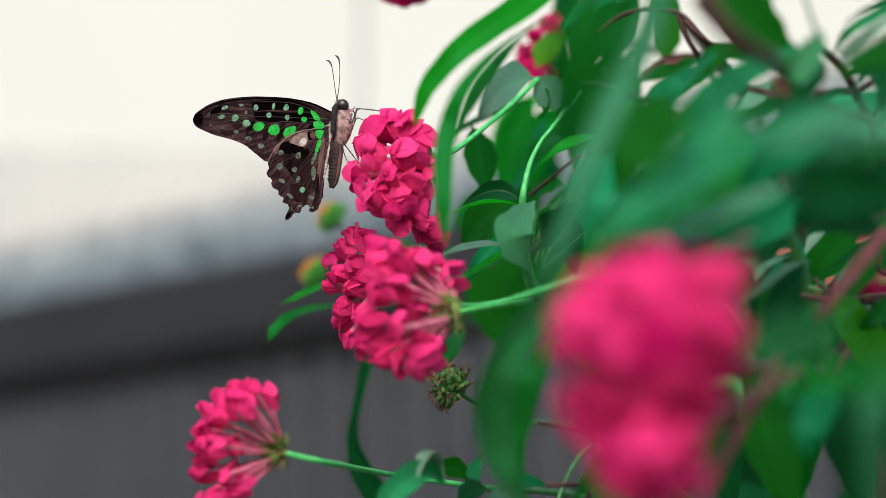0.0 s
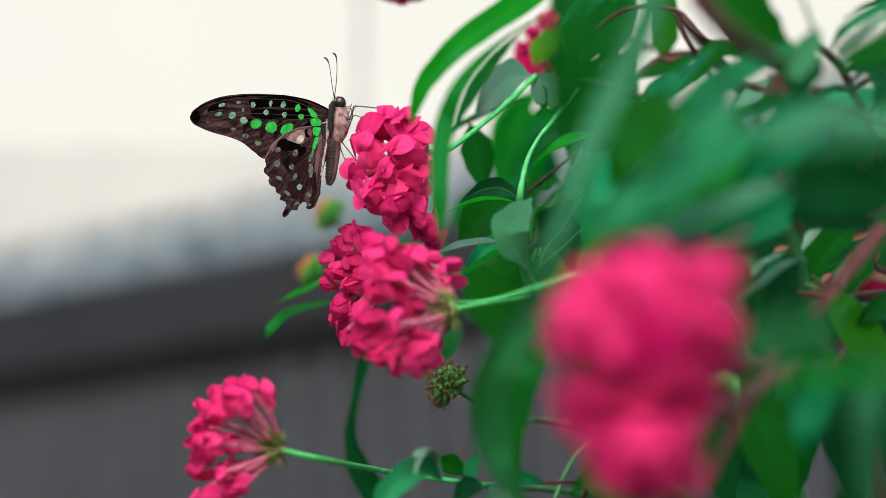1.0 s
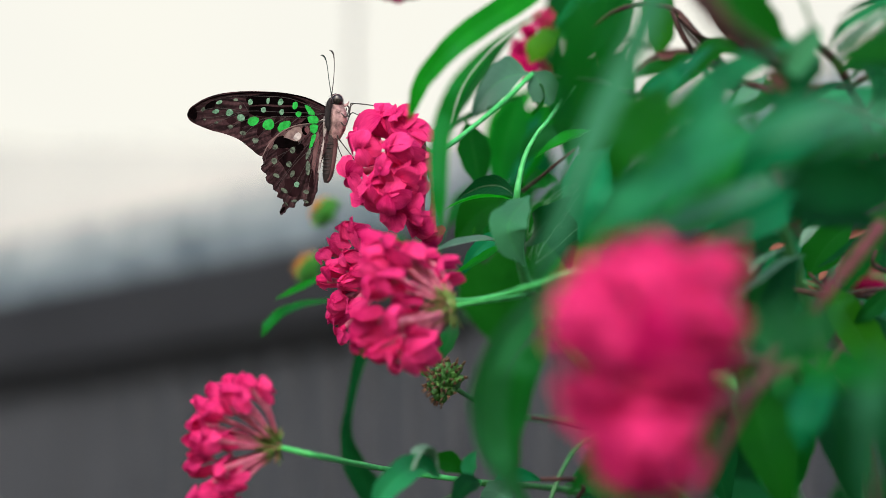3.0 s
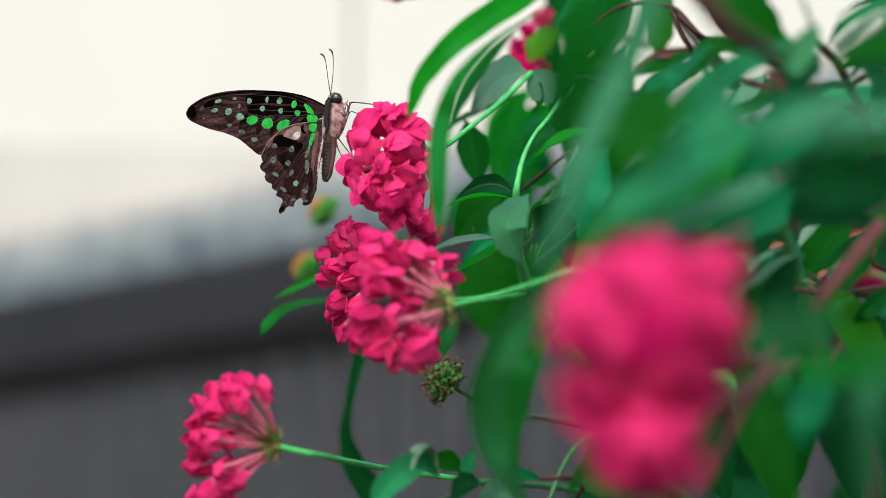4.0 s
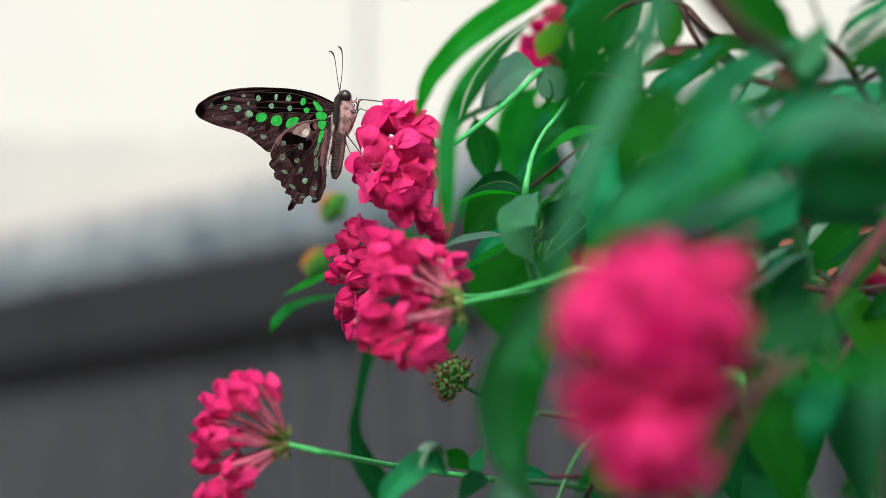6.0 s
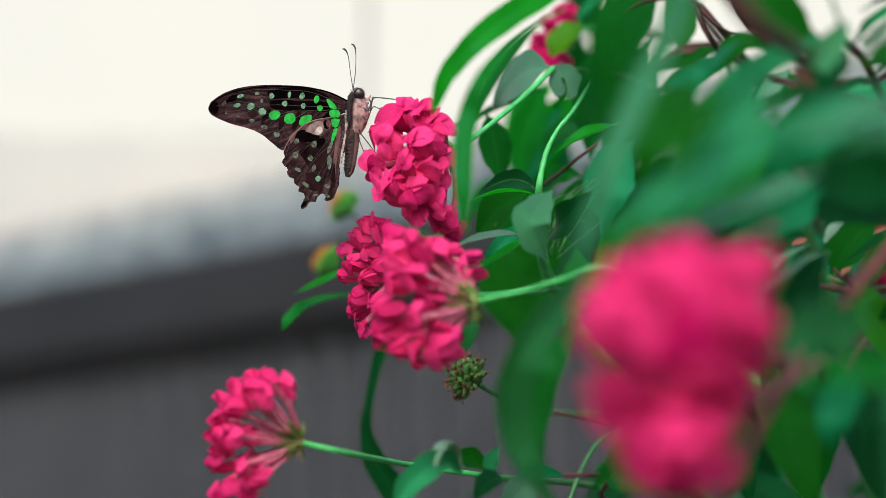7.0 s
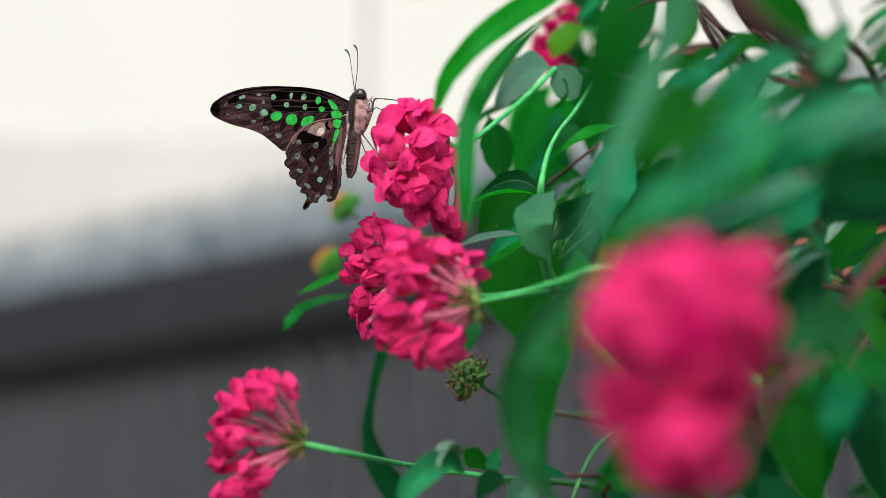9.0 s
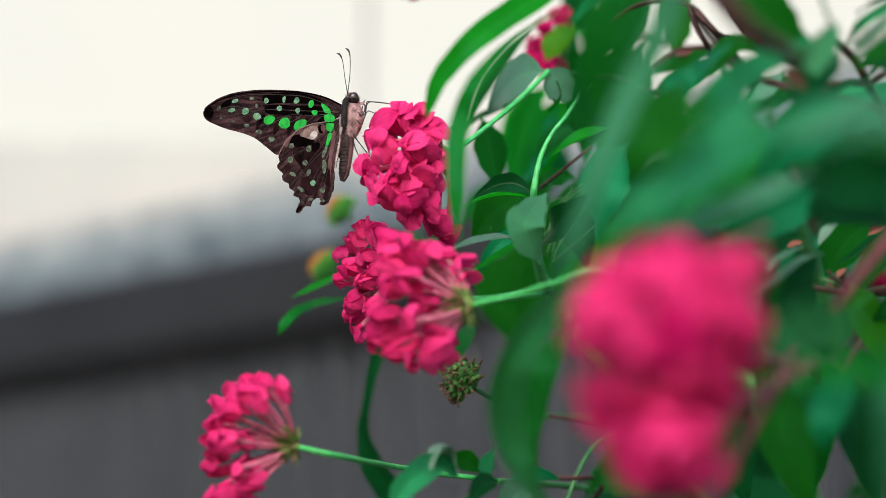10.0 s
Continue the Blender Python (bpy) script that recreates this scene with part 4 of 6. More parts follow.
lf((0.065, 0.9071, 1.5943), (0.0556, 0.9113, 1.5759), (0.0532, 0.9177, 1.5484), 0.0212, LEAF, roll=-10)
lf((0.0841, 0.9368, 1.5988), (0.0719, 0.9428, 1.5728), (0.0707, 0.9499, 1.542), 0.0243, LEAF, roll=10)
lf((0.0698, 0.8866, 1.5494), (0.0571, 0.8714, 1.5266), (0.0549, 0.8764, 1.5048), 0.0201, LEAF_TEAL, roll=-15)
lf((0.0549, 0.9472, 1.5538), (0.0488, 0.9521, 1.5325), (0.0428, 0.9576, 1.5089), 0.0219, LEAF, roll=12)
lf((0.0546, 0.979, 1.5938), (0.042, 0.9819, 1.5814), (0.0369, 0.9875, 1.5568), 0.0177, LEAF_BRIGHT, roll=0)
lf((0.048, 1.0546, 1.6221), (0.0316, 1.057, 1.6115), (0.0213, 1.0625, 1.5876), 0.0164, LEAF_BRIGHT, roll=20)
lf((0.0458, 1.0166, 1.5644), (0.0302, 1.0183, 1.5567), (0.0172, 1.023, 1.5365), 0.0208, LEAF, roll=-20)
lf((0.0316, 1.0668, 1.569), (0.0153, 1.0662, 1.5716), (0.0016, 1.0693, 1.5583), 0.0164, LEAF, roll=10)
lf((0.0697, 0.9251, 1.5162), (0.0532, 0.9282, 1.5025), (0.0415, 0.9335, 1.4795), 0.0212, LEAF_BRIGHT, roll=-20)
# fine pale tendrils beside the bare node
rng = random.Random(5)
for k in range(12):
    a, b = Vector((0.0326, 0.8382, 1.4915)), Vector((0.0444, 0.8332, 1.5133))
    a += Vector((rng.uniform(-0.002, 0.004), 0, rng.uniform(-0.004, 0.010)))
    b += Vector((rng.uniform(-0.006, 0.007), 0, rng.uniform(-0.012, 0.006)))
    m = (a + b) / 2 + Vector((rng.uniform(-0.003, 0.001), rng.uniform(-0.004, 0.002), rng.uniform(0.0, 0.004)))
    stalk("tendril", [a, m, b], 0.00016, 0.00008, TENDRIL, shrub, BASE, "thin pale tendril", 5)
# leaves at the bare node
lf((0.0259, 0.7901, 1.5007), (0.0131, 0.7753, 1.4981), (0.0004, 0.7665, 1.4916), 0.0044, LEAF_BRIGHT, roll=50, cup=0.5)
lf((0.0264, 0.7949, 1.5021), (0.0177, 0.8034, 1.51), (0.0046, 0.8143, 1.507), 0.0078, LEAF_VEINED, roll=-40, cup=0.3)
lf((0.0255, 0.8237, 1.5109), (0.013, 0.8348, 1.5072), (0.0047, 0.8469, 1.4991), 0.0162, LEAF_DEEP, roll=0)
blade([(0.0283, 0.7314, 1.4876), (0.0235, 0.7179, 1.4794), (0.0205, 0.7092, 1.4722), (0.0216, 0.7105, 1.4669), (0.0261, 0.7171, 1.4604)], (0.8, 8.9, 12.8, 10.9, 1.1), LEAF_DULL, rolls=(-10, -8, 0), cup=0.1)
blade([(0.023, 0.7788, 1.482), (0.0145, 0.759, 1.4789), (0.0053, 0.7446, 1.4746), (-0.005, 0.7307, 1.4681)], (1.1, 4.9, 4.0, 0.4), LEAF_SILVER, rolls=(20,), cup=0.4)
lf((0.0239, 0.8078, 1.4909), (0.0134, 0.7996, 1.4817), (0.0032, 0.7912, 1.4738), 0.0041, LEAF_BRIGHT, roll=20)
lf((0.0252, 0.8166, 1.4973), (0.0136, 0.8084, 1.4879), (0.0064, 0.811, 1.4769), 0.0062, LEAF_TEAL, roll=-20)
lf((0.0205, 0.8346, 1.5082), (0.0141, 0.8358, 1.503), (0.0115, 0.8365, 1.4999), 0.0026, LEAF_OLIVE, roll=0)
lf((0.0308, 0.8522, 1.5205), (0.0382, 0.8706, 1.5299), (0.046, 0.8708, 1.5292), 0.0080, LEAF, roll=30)
lf((0.0311, 0.8374, 1.4957), (0.0356, 0.8166, 1.4973), (0.0465, 0.8043, 1.506), 0.0125, LEAF_SHADE_DARK, roll=10)
lf((0.0351, 0.854, 1.5131), (0.0434, 0.8457, 1.5043), (0.0487, 0.8496, 1.4875), 0.0151, LEAF_SHADE_DARK, roll=-5)
blade([(0.0536, 0.9385, 1.5464), (0.0435, 0.9328, 1.5265), (0.0376, 0.9379, 1.5045)], (1.9, 21.4, 1.9), LEAF_DEEP, rolls=(0,))
lf((0.0126, 0.9743, 1.5252), (0.0169, 0.9788, 1.5059), (0.0275, 0.9846, 1.4805), 0.0213, LEAF_DEEP, roll=-10)
lf((0.0436, 0.9738, 1.5276), (0.0362, 0.9788, 1.5059), (0.03, 0.9844, 1.4817), 0.0223, LEAF_DEEP, roll=15)
lf((0.025, 1.0224, 1.539), (0.0302, 1.0254, 1.5263), (0.0419, 1.0289, 1.5111), 0.0234, LEAF_DEEP, roll=5)
lf((-0.0182, 1.1192, 1.5645), (-0.024, 1.1198, 1.5617), (-0.0354, 1.1214, 1.5548), 0.0103, LEAF, roll=0)
lf((0.0016, 1.0711, 1.5504), (-0.0093, 1.0717, 1.5477), (-0.0256, 1.0717, 1.5477), 0.0109, LEAF, roll=20)
# beside and below the stem-side cluster
lf((0.0036, 0.8829, 1.4766), (0.0017, 0.8652, 1.4642), (-0.0035, 0.8581, 1.4507), 0.0096, LEAF, roll=30)
lf((-0.0135, 0.8358, 1.4586), (-0.0093, 0.8376, 1.4503), (-0.0046, 0.839, 1.4446), 0.0042, LEAF_BRIGHT, roll=30)
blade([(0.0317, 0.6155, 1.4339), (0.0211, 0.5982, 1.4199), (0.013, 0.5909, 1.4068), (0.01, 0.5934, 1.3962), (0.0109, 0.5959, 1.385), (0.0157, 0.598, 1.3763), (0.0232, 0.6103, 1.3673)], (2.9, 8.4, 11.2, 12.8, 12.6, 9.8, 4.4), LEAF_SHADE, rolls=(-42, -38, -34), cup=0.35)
blade([(0.0334, 0.6669, 1.4333), (0.0247, 0.6502, 1.4166), (0.021, 0.653, 1.4047), (0.0188, 0.6557, 1.3927), (0.0205, 0.6587, 1.38)], (1.7, 7.7, 7.7, 6.3, 1.7), LEAF, rolls=(15, 10))
blade([(-0.0323, 0.9341, 1.4759), (-0.036, 0.937, 1.4633), (-0.0389, 0.9402, 1.4495), (-0.0398, 0.9429, 1.4381), (-0.0365, 0.9455, 1.4266), (-0.0295, 0.9482, 1.4151), (-0.0224, 0.9511, 1.4025)], (5.0, 4.7, 4.0, 6.8, 10.3, 11.5, 7.2), LEAF_SHADE_DARK, rolls=(-20, 20, 40, 25, 10))
lf((-0.0401, 0.9077, 1.5027), (-0.0532, 0.8896, 1.492), (-0.0669, 0.8814, 1.4833), 0.0050, LEAF_BRIGHT, roll=30)
blade([(-0.0454, 0.9104, 1.4895), (-0.0563, 0.9011, 1.4857), (-0.0641, 0.892, 1.4806), (-0.0693, 0.8882, 1.4748), (-0.072, 0.8892, 1.4704)], (2.1, 5.0, 5.3, 4.6, 0.9), LEAF_MID, rolls=(30, 20, 0))
# along the bottom
blade([(-0.0016, 0.7184, 1.3922), (-0.0068, 0.7087, 1.3945), (-0.013, 0.696, 1.3901), (-0.0181, 0.6928, 1.3845), (-0.0227, 0.6942, 1.3782)], (1.2, 6.9, 8.8, 7.6, 1.1), LEAF_JADE, rolls=(-20, -10, 10), cup=0.5)
lf((-0.0007, 0.7186, 1.3923), (-0.0063, 0.708, 1.3984), (-0.0098, 0.7006, 1.3907), 0.0070, LEAF_SILVER, roll=40, cup=0.5)
lf((0.0066, 0.7364, 1.3941), (0.0011, 0.7351, 1.3994), (-0.0053, 0.7357, 1.3967), 0.0073, LEAF_DEEP, roll=-25)
lf((0.0094, 0.7367, 1.3928), (0.0077, 0.7356, 1.3976), (0.0106, 0.7343, 1.403), 0.0059, LEAF_JADE, roll=30)
lf((0.0116, 0.7277, 1.392), (0.0068, 0.7192, 1.3895), (0.002, 0.7118, 1.3821), 0.0078, LEAF_SHADE_DARK, roll=0, cup=0.4)
lf((0.0141, 0.7455, 1.394), (0.0086, 0.746, 1.3921), (-0.0026, 0.747, 1.388), 0.0052, LEAF, roll=60)
lf((0.0158, 0.7367, 1.3928), (0.0224, 0.745, 1.3965), (0.033, 0.7543, 1.3954), 0.0055, LEAF_TEAL, roll=20)
lf((0.022, 0.7635, 1.3954), (0.0183, 0.7643, 1.3919), (0.0106, 0.7658, 1.3854), 0.0114, LEAF_PALE, roll=-20)
lf((0.0482, 0.8978, 1.4122), (0.0616, 0.8975, 1.4135), (0.0772, 0.899, 1.407), 0.0134, LEAF, roll=0)

DRY_PALE = plain("dry_leaf_orange", (0.07, 0.022, 0.014), (0.17, 0.060, 0.035), 200, 0.8, bumpiness=0.5)
DRY = plain("dry_leaf", (0.03, 0.010, 0.008), (0.09, 0.028, 0.022), 200, 0.8, bumpiness=0.5)
for b, m, t in (((0.0926, 0.6316, 1.4984), (0.0962, 0.6319, 1.4968), (0.1005, 0.6327, 1.4933)), ((0.0683, 0.5983, 1.4648), (0.0704, 0.5985, 1.4636), (0.0735, 0.599, 1.4618)),
                ((0.1047, 0.5989, 1.4621), (0.1093, 0.599, 1.4618), (0.1154, 0.5987, 1.4628)), ((0.0856, 0.5738, 1.4814), (0.0874, 0.5744, 1.4788), (0.09, 0.5751, 1.4756)), ((0.1118, 0.8583, 1.5831), (0.1151, 0.8577, 1.5857), (0.1218, 0.8592, 1.5792)), ((0.0858, 0.8782, 1.5861), (0.0899, 0.8787, 1.5839), (0.0949, 0.8783, 1.5854))):
    leaf(b, m, t, 0.0036, DRY, shrub, BASE, roll=20, cup=0.5, label="small dry reddish leaf")
lf((0.0716, 0.5359, 1.468), (0.0629, 0.5276, 1.4597), (0.0588, 0.5294, 1.4518), 0.0076, LEAF_TEAL, roll=40)
lf((0.0553, 0.4799, 1.444), (0.0457, 0.4736, 1.4269), (0.0323, 0.4748, 1.4216), 0.0068, LEAF_JADE, roll=35)
lf((0.0869, 0.4511, 1.4354), (0.0748, 0.4424, 1.4286), (0.0623, 0.4433, 1.4247), 0.0103, LEAF_GREY, roll=35)
leaf((0.152, 0.8368, 1.4981), (0.1563, 0.8364, 1.4998), (0.1606, 0.836, 1.5015), 0.0034, DRY_PALE, shrub, BASE, roll=20, cup=0.5, label="small dry reddish leaf")
leaf((0.1359, 0.8306, 1.4806), (0.138, 0.831, 1.4786), (0.1397, 0.8315, 1.4765), 0.0034, DRY_PALE, shrub, BASE, roll=20, cup=0.5, label="small dry reddish leaf")
leaf((0.1456, 0.8395, 1.4863), (0.1439, 0.8399, 1.4848), (0.1418, 0.8405, 1.4821), 0.0034, DRY_PALE, shrub, BASE, roll=20, cup=0.5, label="small dry reddish leaf")
leaf((0.1311, 0.847, 1.4983), (0.1275, 0.8474, 1.4967), (0.1247, 0.8476, 1.4958), 0.0034, DRY_PALE, shrub, BASE, roll=20, cup=0.5, label="small dry reddish leaf")
# out of focus in front
blade([(0.0726, 0.5002, 1.4444), (0.0605, 0.4919, 1.436), (0.0488, 0.4832, 1.4288), (0.0395, 0.4845, 1.4234), (0.0308, 0.4863, 1.4155)], (2.1, 6.6, 8.0, 7.0, 1.2), LEAF_JADE, rolls=(-5,))
blade([(0.0862, 0.6181, 1.4672), (0.0763, 0.6093, 1.4608), (0.0674, 0.6007, 1.4538), (0.0589, 0.6022, 1.447)], (1.6, 11.1, 10.9, 2.2), LEAF_BRIGHT, rolls=(10,))
blade([(0.0475, 0.4733, 1.4717), (0.0423, 0.4764, 1.4584), (0.0376, 0.4786, 1.4488), (0.0326, 0.476, 1.4377), (0.0278, 0.4737, 1.4257), (0.0236, 0.4664, 1.4127), (0.0188, 0.4592, 1.3995)], (5.1, 6.5, 6.2, 5.9, 4.9, 3.6, 1.2), LEAF_SAGE, rolls=(12, 5, -5))
lf((0.0285, 0.4086, 1.4505), (0.0248, 0.4117, 1.4369), (0.0228, 0.4251, 1.4236), 0.0107, LEAF, roll=15)
blade([(0.0478, 0.4313, 1.4317), (0.0427, 0.4226, 1.4245), (0.0391, 0.4239, 1.4192), (0.0354, 0.4157, 1.4101)], (1.4, 7.8, 8.0, 1.1), LEAF_DEEP, rolls=(10,))
lf((0.0648, 0.4506, 1.4376), (0.0488, 0.4346, 1.4223), (0.027, 0.4297, 1.4038), 0.0089, LEAF_JADE, roll=40)
lf((0.0649, 0.4942, 1.4576), (0.0563, 0.4794, 1.4374), (0.0492, 0.4745, 1.4184), 0.0099, LEAF_JADE, roll=-30)
lf((0.0974, 0.4506, 1.4376), (0.0697, 0.4246, 1.4257), (0.0472, 0.4175, 1.4119), 0.0121, LEAF_JADE, roll=42)
lf((0.0662, 0.4718, 1.4302), (0.0485, 0.4548, 1.4195), (0.0322, 0.4579, 1.4058), 0.0093, LEAF_JADE, roll=38)
lf((0.0803, 0.5084, 1.4362), (0.0587, 0.493, 1.423), (0.0385, 0.4947, 1.4156), 0.0115, LEAF_GREY, roll=40)
lf((0.113, 0.5277, 1.4372), (0.0885, 0.5186, 1.4362), (0.079, 0.5097, 1.4305), 0.0146, LEAF_SHADE_DARK, roll=-25)
lf((0.1254, 0.6034, 1.4426), (0.1024, 0.6017, 1.4501), (0.0947, 0.6024, 1.4468), 0.0123, LEAF_SHADE_DARK, roll=20)
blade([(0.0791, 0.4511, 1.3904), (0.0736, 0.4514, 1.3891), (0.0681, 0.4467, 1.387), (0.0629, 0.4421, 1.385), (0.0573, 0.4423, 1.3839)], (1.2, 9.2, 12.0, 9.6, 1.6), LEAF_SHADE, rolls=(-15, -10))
lf((0.0957, 0.4444, 1.3798), (0.0767, 0.4262, 1.3743), (0.0585, 0.4262, 1.3743), 0.0096, LEAF_MID, roll=25)
lf((0.0894, 0.452, 1.3869), (0.0832, 0.446, 1.3687), (0.0843, 0.4507, 1.3481), 0.0051, LEAF_SAGE, roll=15)
blade([(0.0935, 0.5117, 1.3944), (0.0891, 0.4948, 1.3787), (0.0884, 0.4976, 1.3666), (0.0891, 0.5013, 1.3509)], (1.1, 5.3, 5.3, 0.8), LEAF_SHADE_DARK, rolls=(-20,))
lf((0.0997, 0.4511, 1.4354), (0.0881, 0.4522, 1.4308), (0.0741, 0.4535, 1.4251), 0.0082, LEAF_GREY, roll=38)
lf((0.0739, 0.6898, 1.4238), (0.0566, 0.6735, 1.4055), (0.0364, 0.6792, 1.3809), 0.0118, LEAF, roll=10)

lf((0.1101, 0.5951, 1.4786), (0.0916, 0.5776, 1.4656), (0.0753, 0.5809, 1.4511), 0.0134, LEAF_TEAL, roll=-25)
lf((0.1254, 0.5968, 1.4711), (0.1035, 0.5789, 1.4598), (0.0812, 0.5796, 1.4569), 0.0119, LEAF, roll=20)
lf((0.109, 0.639, 1.4662), (0.0896, 0.6311, 1.4558), (0.0735, 0.6329, 1.4479), 0.0129, LEAF_TEAL, roll=-10)
lf((0.1416, 0.675, 1.4881), (0.1277, 0.6781, 1.4745), (0.1104, 0.6805, 1.4644), 0.0156, LEAF_SHADE_DARK, roll=10)
lf((0.0609, 0.5937, 1.4846), (0.05, 0.5772, 1.467), (0.044, 0.5809, 1.4511), 0.0119, LEAF_DEEP, roll=15)
lf((0.0975, 0.6971, 1.4813), (0.0757, 0.6793, 1.4695), (0.0548, 0.6805, 1.4644), 0.0121, LEAF, roll=-20)
lf((0.0563, 0.6003, 1.4561), (0.044, 0.5829, 1.4424), (0.0336, 0.5856, 1.4308), 0.0104, LEAF, roll=20)
lf((0.0763, 0.6342, 1.4869), (0.0815, 0.6268, 1.4746), (0.0832, 0.6297, 1.4621), 0.0145, LEAF_BRIGHT, roll=0)
lf((0.1035, 0.5913, 1.4061), (0.0929, 0.5742, 1.3914), (0.0915, 0.5767, 1.3802), 0.0101, LEAF_TEAL, roll=10)

blade([(0.1004, 0.5518, 1.399), (0.0973, 0.545, 1.3839), (0.0965, 0.5477, 1.372), (0.0973, 0.55, 1.362)], (1.4, 7.3, 6.7, 1.0), LEAF_SHADE_DARK, rolls=(-35,))
lf((0.1125, 0.5916, 1.4047), (0.1107, 0.5956, 1.3873), (0.1125, 0.6005, 1.3663), 0.0068, LEAF_SHADE, roll=-40)
lf((0.1159, 0.5703, 1.4082), (0.1086, 0.5544, 1.3882), (0.1098, 0.5587, 1.3693), 0.0069, LEAF_SHADE_DARK, roll=-20)

lf((0.1922, 0.9102, 1.5805), (0.1669, 0.902, 1.5719), (0.1412, 0.9027, 1.5685), 0.0141, LEAF_TEAL, roll=20)
lf((0.1577, 0.9576, 1.5977), (0.1379, 0.9593, 1.5904), (0.118, 0.9618, 1.5795), 0.0174, LEAF, roll=10)
lf((0.1775, 0.9609, 1.5832), (0.1577, 0.9612, 1.582), (0.1379, 0.9632, 1.5735), 0.0174, LEAF, roll=-15)
lf((0.2098, 1.0084, 1.5999), (0.1942, 1.009, 1.5973), (0.1786, 1.0119, 1.5846), 0.0208, LEAF_TEAL, roll=0)
lf((0.1155, 0.9565, 1.6025), (0.1007, 0.9576, 1.5977), (0.0833, 0.9598, 1.588), 0.0139, LEAF, roll=15)
blade([(0.1045, 0.8784, 1.5844), (0.0942, 0.879, 1.5817), (0.0851, 0.8797, 1.5786), (0.0764, 0.8805, 1.5755)], (1.4, 6.9, 6.9, 1.4), LEAF_DEEP, rolls=(10,))
lf((0.0833, 0.9542, 1.6122), (0.0734, 0.9576, 1.5977), (0.0684, 0.962, 1.5783), 0.0198, LEAF, roll=15)
lf((0.066, 0.8538, 1.6027), (0.0605, 0.8568, 1.5896), (0.0527, 0.8603, 1.5744), 0.0134, LEAF, roll=-15)

# high and to the side, nearly sharp
blade([(0.077, 0.5961, 1.5179), (0.0805, 0.5982, 1.5088), (0.0864, 0.5999, 1.5015), (0.093, 0.6013, 1.4954), (0.1014, 0.6025, 1.4902)], (19.0, 18.1, 13.6, 8.6, 1.3), LEAF_DEEP, rolls=(10, 10))
blade([(0.0897, 0.9001, 1.624), (0.0907, 0.9032, 1.6102), (0.0907, 0.9054, 1.601), (0.089, 0.9075, 1.5919)], (7.2, 12.9, 12.0, 1.4), LEAF_OLIVE_DARK, rolls=(10,))
lf((0.0841, 0.9291, 1.632), (0.0731, 0.933, 1.6154), (0.0671, 0.9373, 1.5964), 0.0170, LEAF, roll=-10)
blade([(0.0983, 0.6787, 1.5161), (0.0891, 0.668, 1.5178), (0.083, 0.668, 1.5178), (0.0783, 0.6689, 1.5137), (0.076, 0.67, 1.5091)], (1.1, 5.4, 8.5, 6.4, 1.1), LEAF_DEEP, rolls=(15, 10))
blade([(0.0778, 0.6296, 1.5063), (0.0717, 0.6209, 1.4997), (0.0656, 0.6123, 1.4923), (0.06, 0.6134, 1.4873), (0.0545, 0.6149, 1.4811)], (0.7, 3.3, 5.5, 8.1, 2.6), LEAF_TEAL, rolls=(10,))
blade([(0.0943, 0.5912, 1.495), (0.0822, 0.5828, 1.4867), (0.0711, 0.5746, 1.4778), (0.0622, 0.5763, 1.4705), (0.054, 0.5781, 1.4626)], (2.2, 7.1, 8.2, 6.6, 1.5), LEAF_JADE, rolls=(-10,))
blade([(0.0902, 0.5692, 1.4788), (0.0934, 0.5679, 1.4845), (0.0958, 0.5671, 1.4883), (0.0973, 0.5663, 1.4914)], (4.5, 7.5, 5.1, 0.6), LEAF_DULL, rolls=(10,))
blade([(0.102, 0.592, 1.4912), (0.0958, 0.5833, 1.4844), (0.092, 0.5844, 1.48), (0.0882, 0.5857, 1.4741)], (2.5, 10.1, 12.3, 3.1), LEAF_SHADE_DARK, rolls=(10,))
blade([(0.1134, 0.6299, 1.505), (0.1171, 0.6243, 1.5072), (0.1211, 0.6186, 1.5094), (0.1286, 0.6176, 1.5141)], (2.3, 3.6, 3.3, 2.3), LEAF_SILVER, rolls=(10,))
blade([(0.1128, 0.6394, 1.5084), (0.1151, 0.6284, 1.5115), (0.1216, 0.6274, 1.5158), (0.1298, 0.6263, 1.5206)], (1.1, 2.9, 3.2, 2.2), LEAF_JADE, rolls=(25,))
blade([(0.0936, 0.5283, 1.4671), (0.0994, 0.5276, 1.4704), (0.1057, 0.5271, 1.4724), (0.1142, 0.5266, 1.4748)], (1.1, 6.7, 9.7, 8.3), LEAF_DEEP, rolls=(-10,))
blade([(0.122, 0.6695, 1.5113), (0.1281, 0.669, 1.5137), (0.1342, 0.6689, 1.514), (0.1411, 0.6691, 1.513)], (0.7, 4.2, 4.9, 3.5), LEAF_SHADE_DARK, rolls=(10,))
blade([(0.1233, 0.6674, 1.5074), (0.1268, 0.6584, 1.5085), (0.1296, 0.6508, 1.5037), (0.1307, 0.6523, 1.4974), (0.1284, 0.6535, 1.4917)], (0.9, 2.8, 5.8, 6.5, 1.0), LEAF_SHADE_DARK, rolls=(20, 0))
blade([(0.1256, 0.6755, 1.5096), (0.1181, 0.6676, 1.506), (0.1129, 0.6684, 1.5026), (0.1086, 0.6693, 1.499)], (0.7, 2.8, 2.8, 0.7), LEAF_SHADE_DARK, rolls=(10,))
blade([(0.1371, 0.7333, 1.524), (0.1314, 0.7333, 1.5243), (0.1248, 0.7335, 1.523)], (0.9, 4.2, 1.1), LEAF_JADE, rolls=(0,))
lf((0.0944, 0.7656, 1.5401), (0.0865, 0.7652, 1.542), (0.0795, 0.767, 1.5343), 0.0060, LEAF_PALE, roll=50)
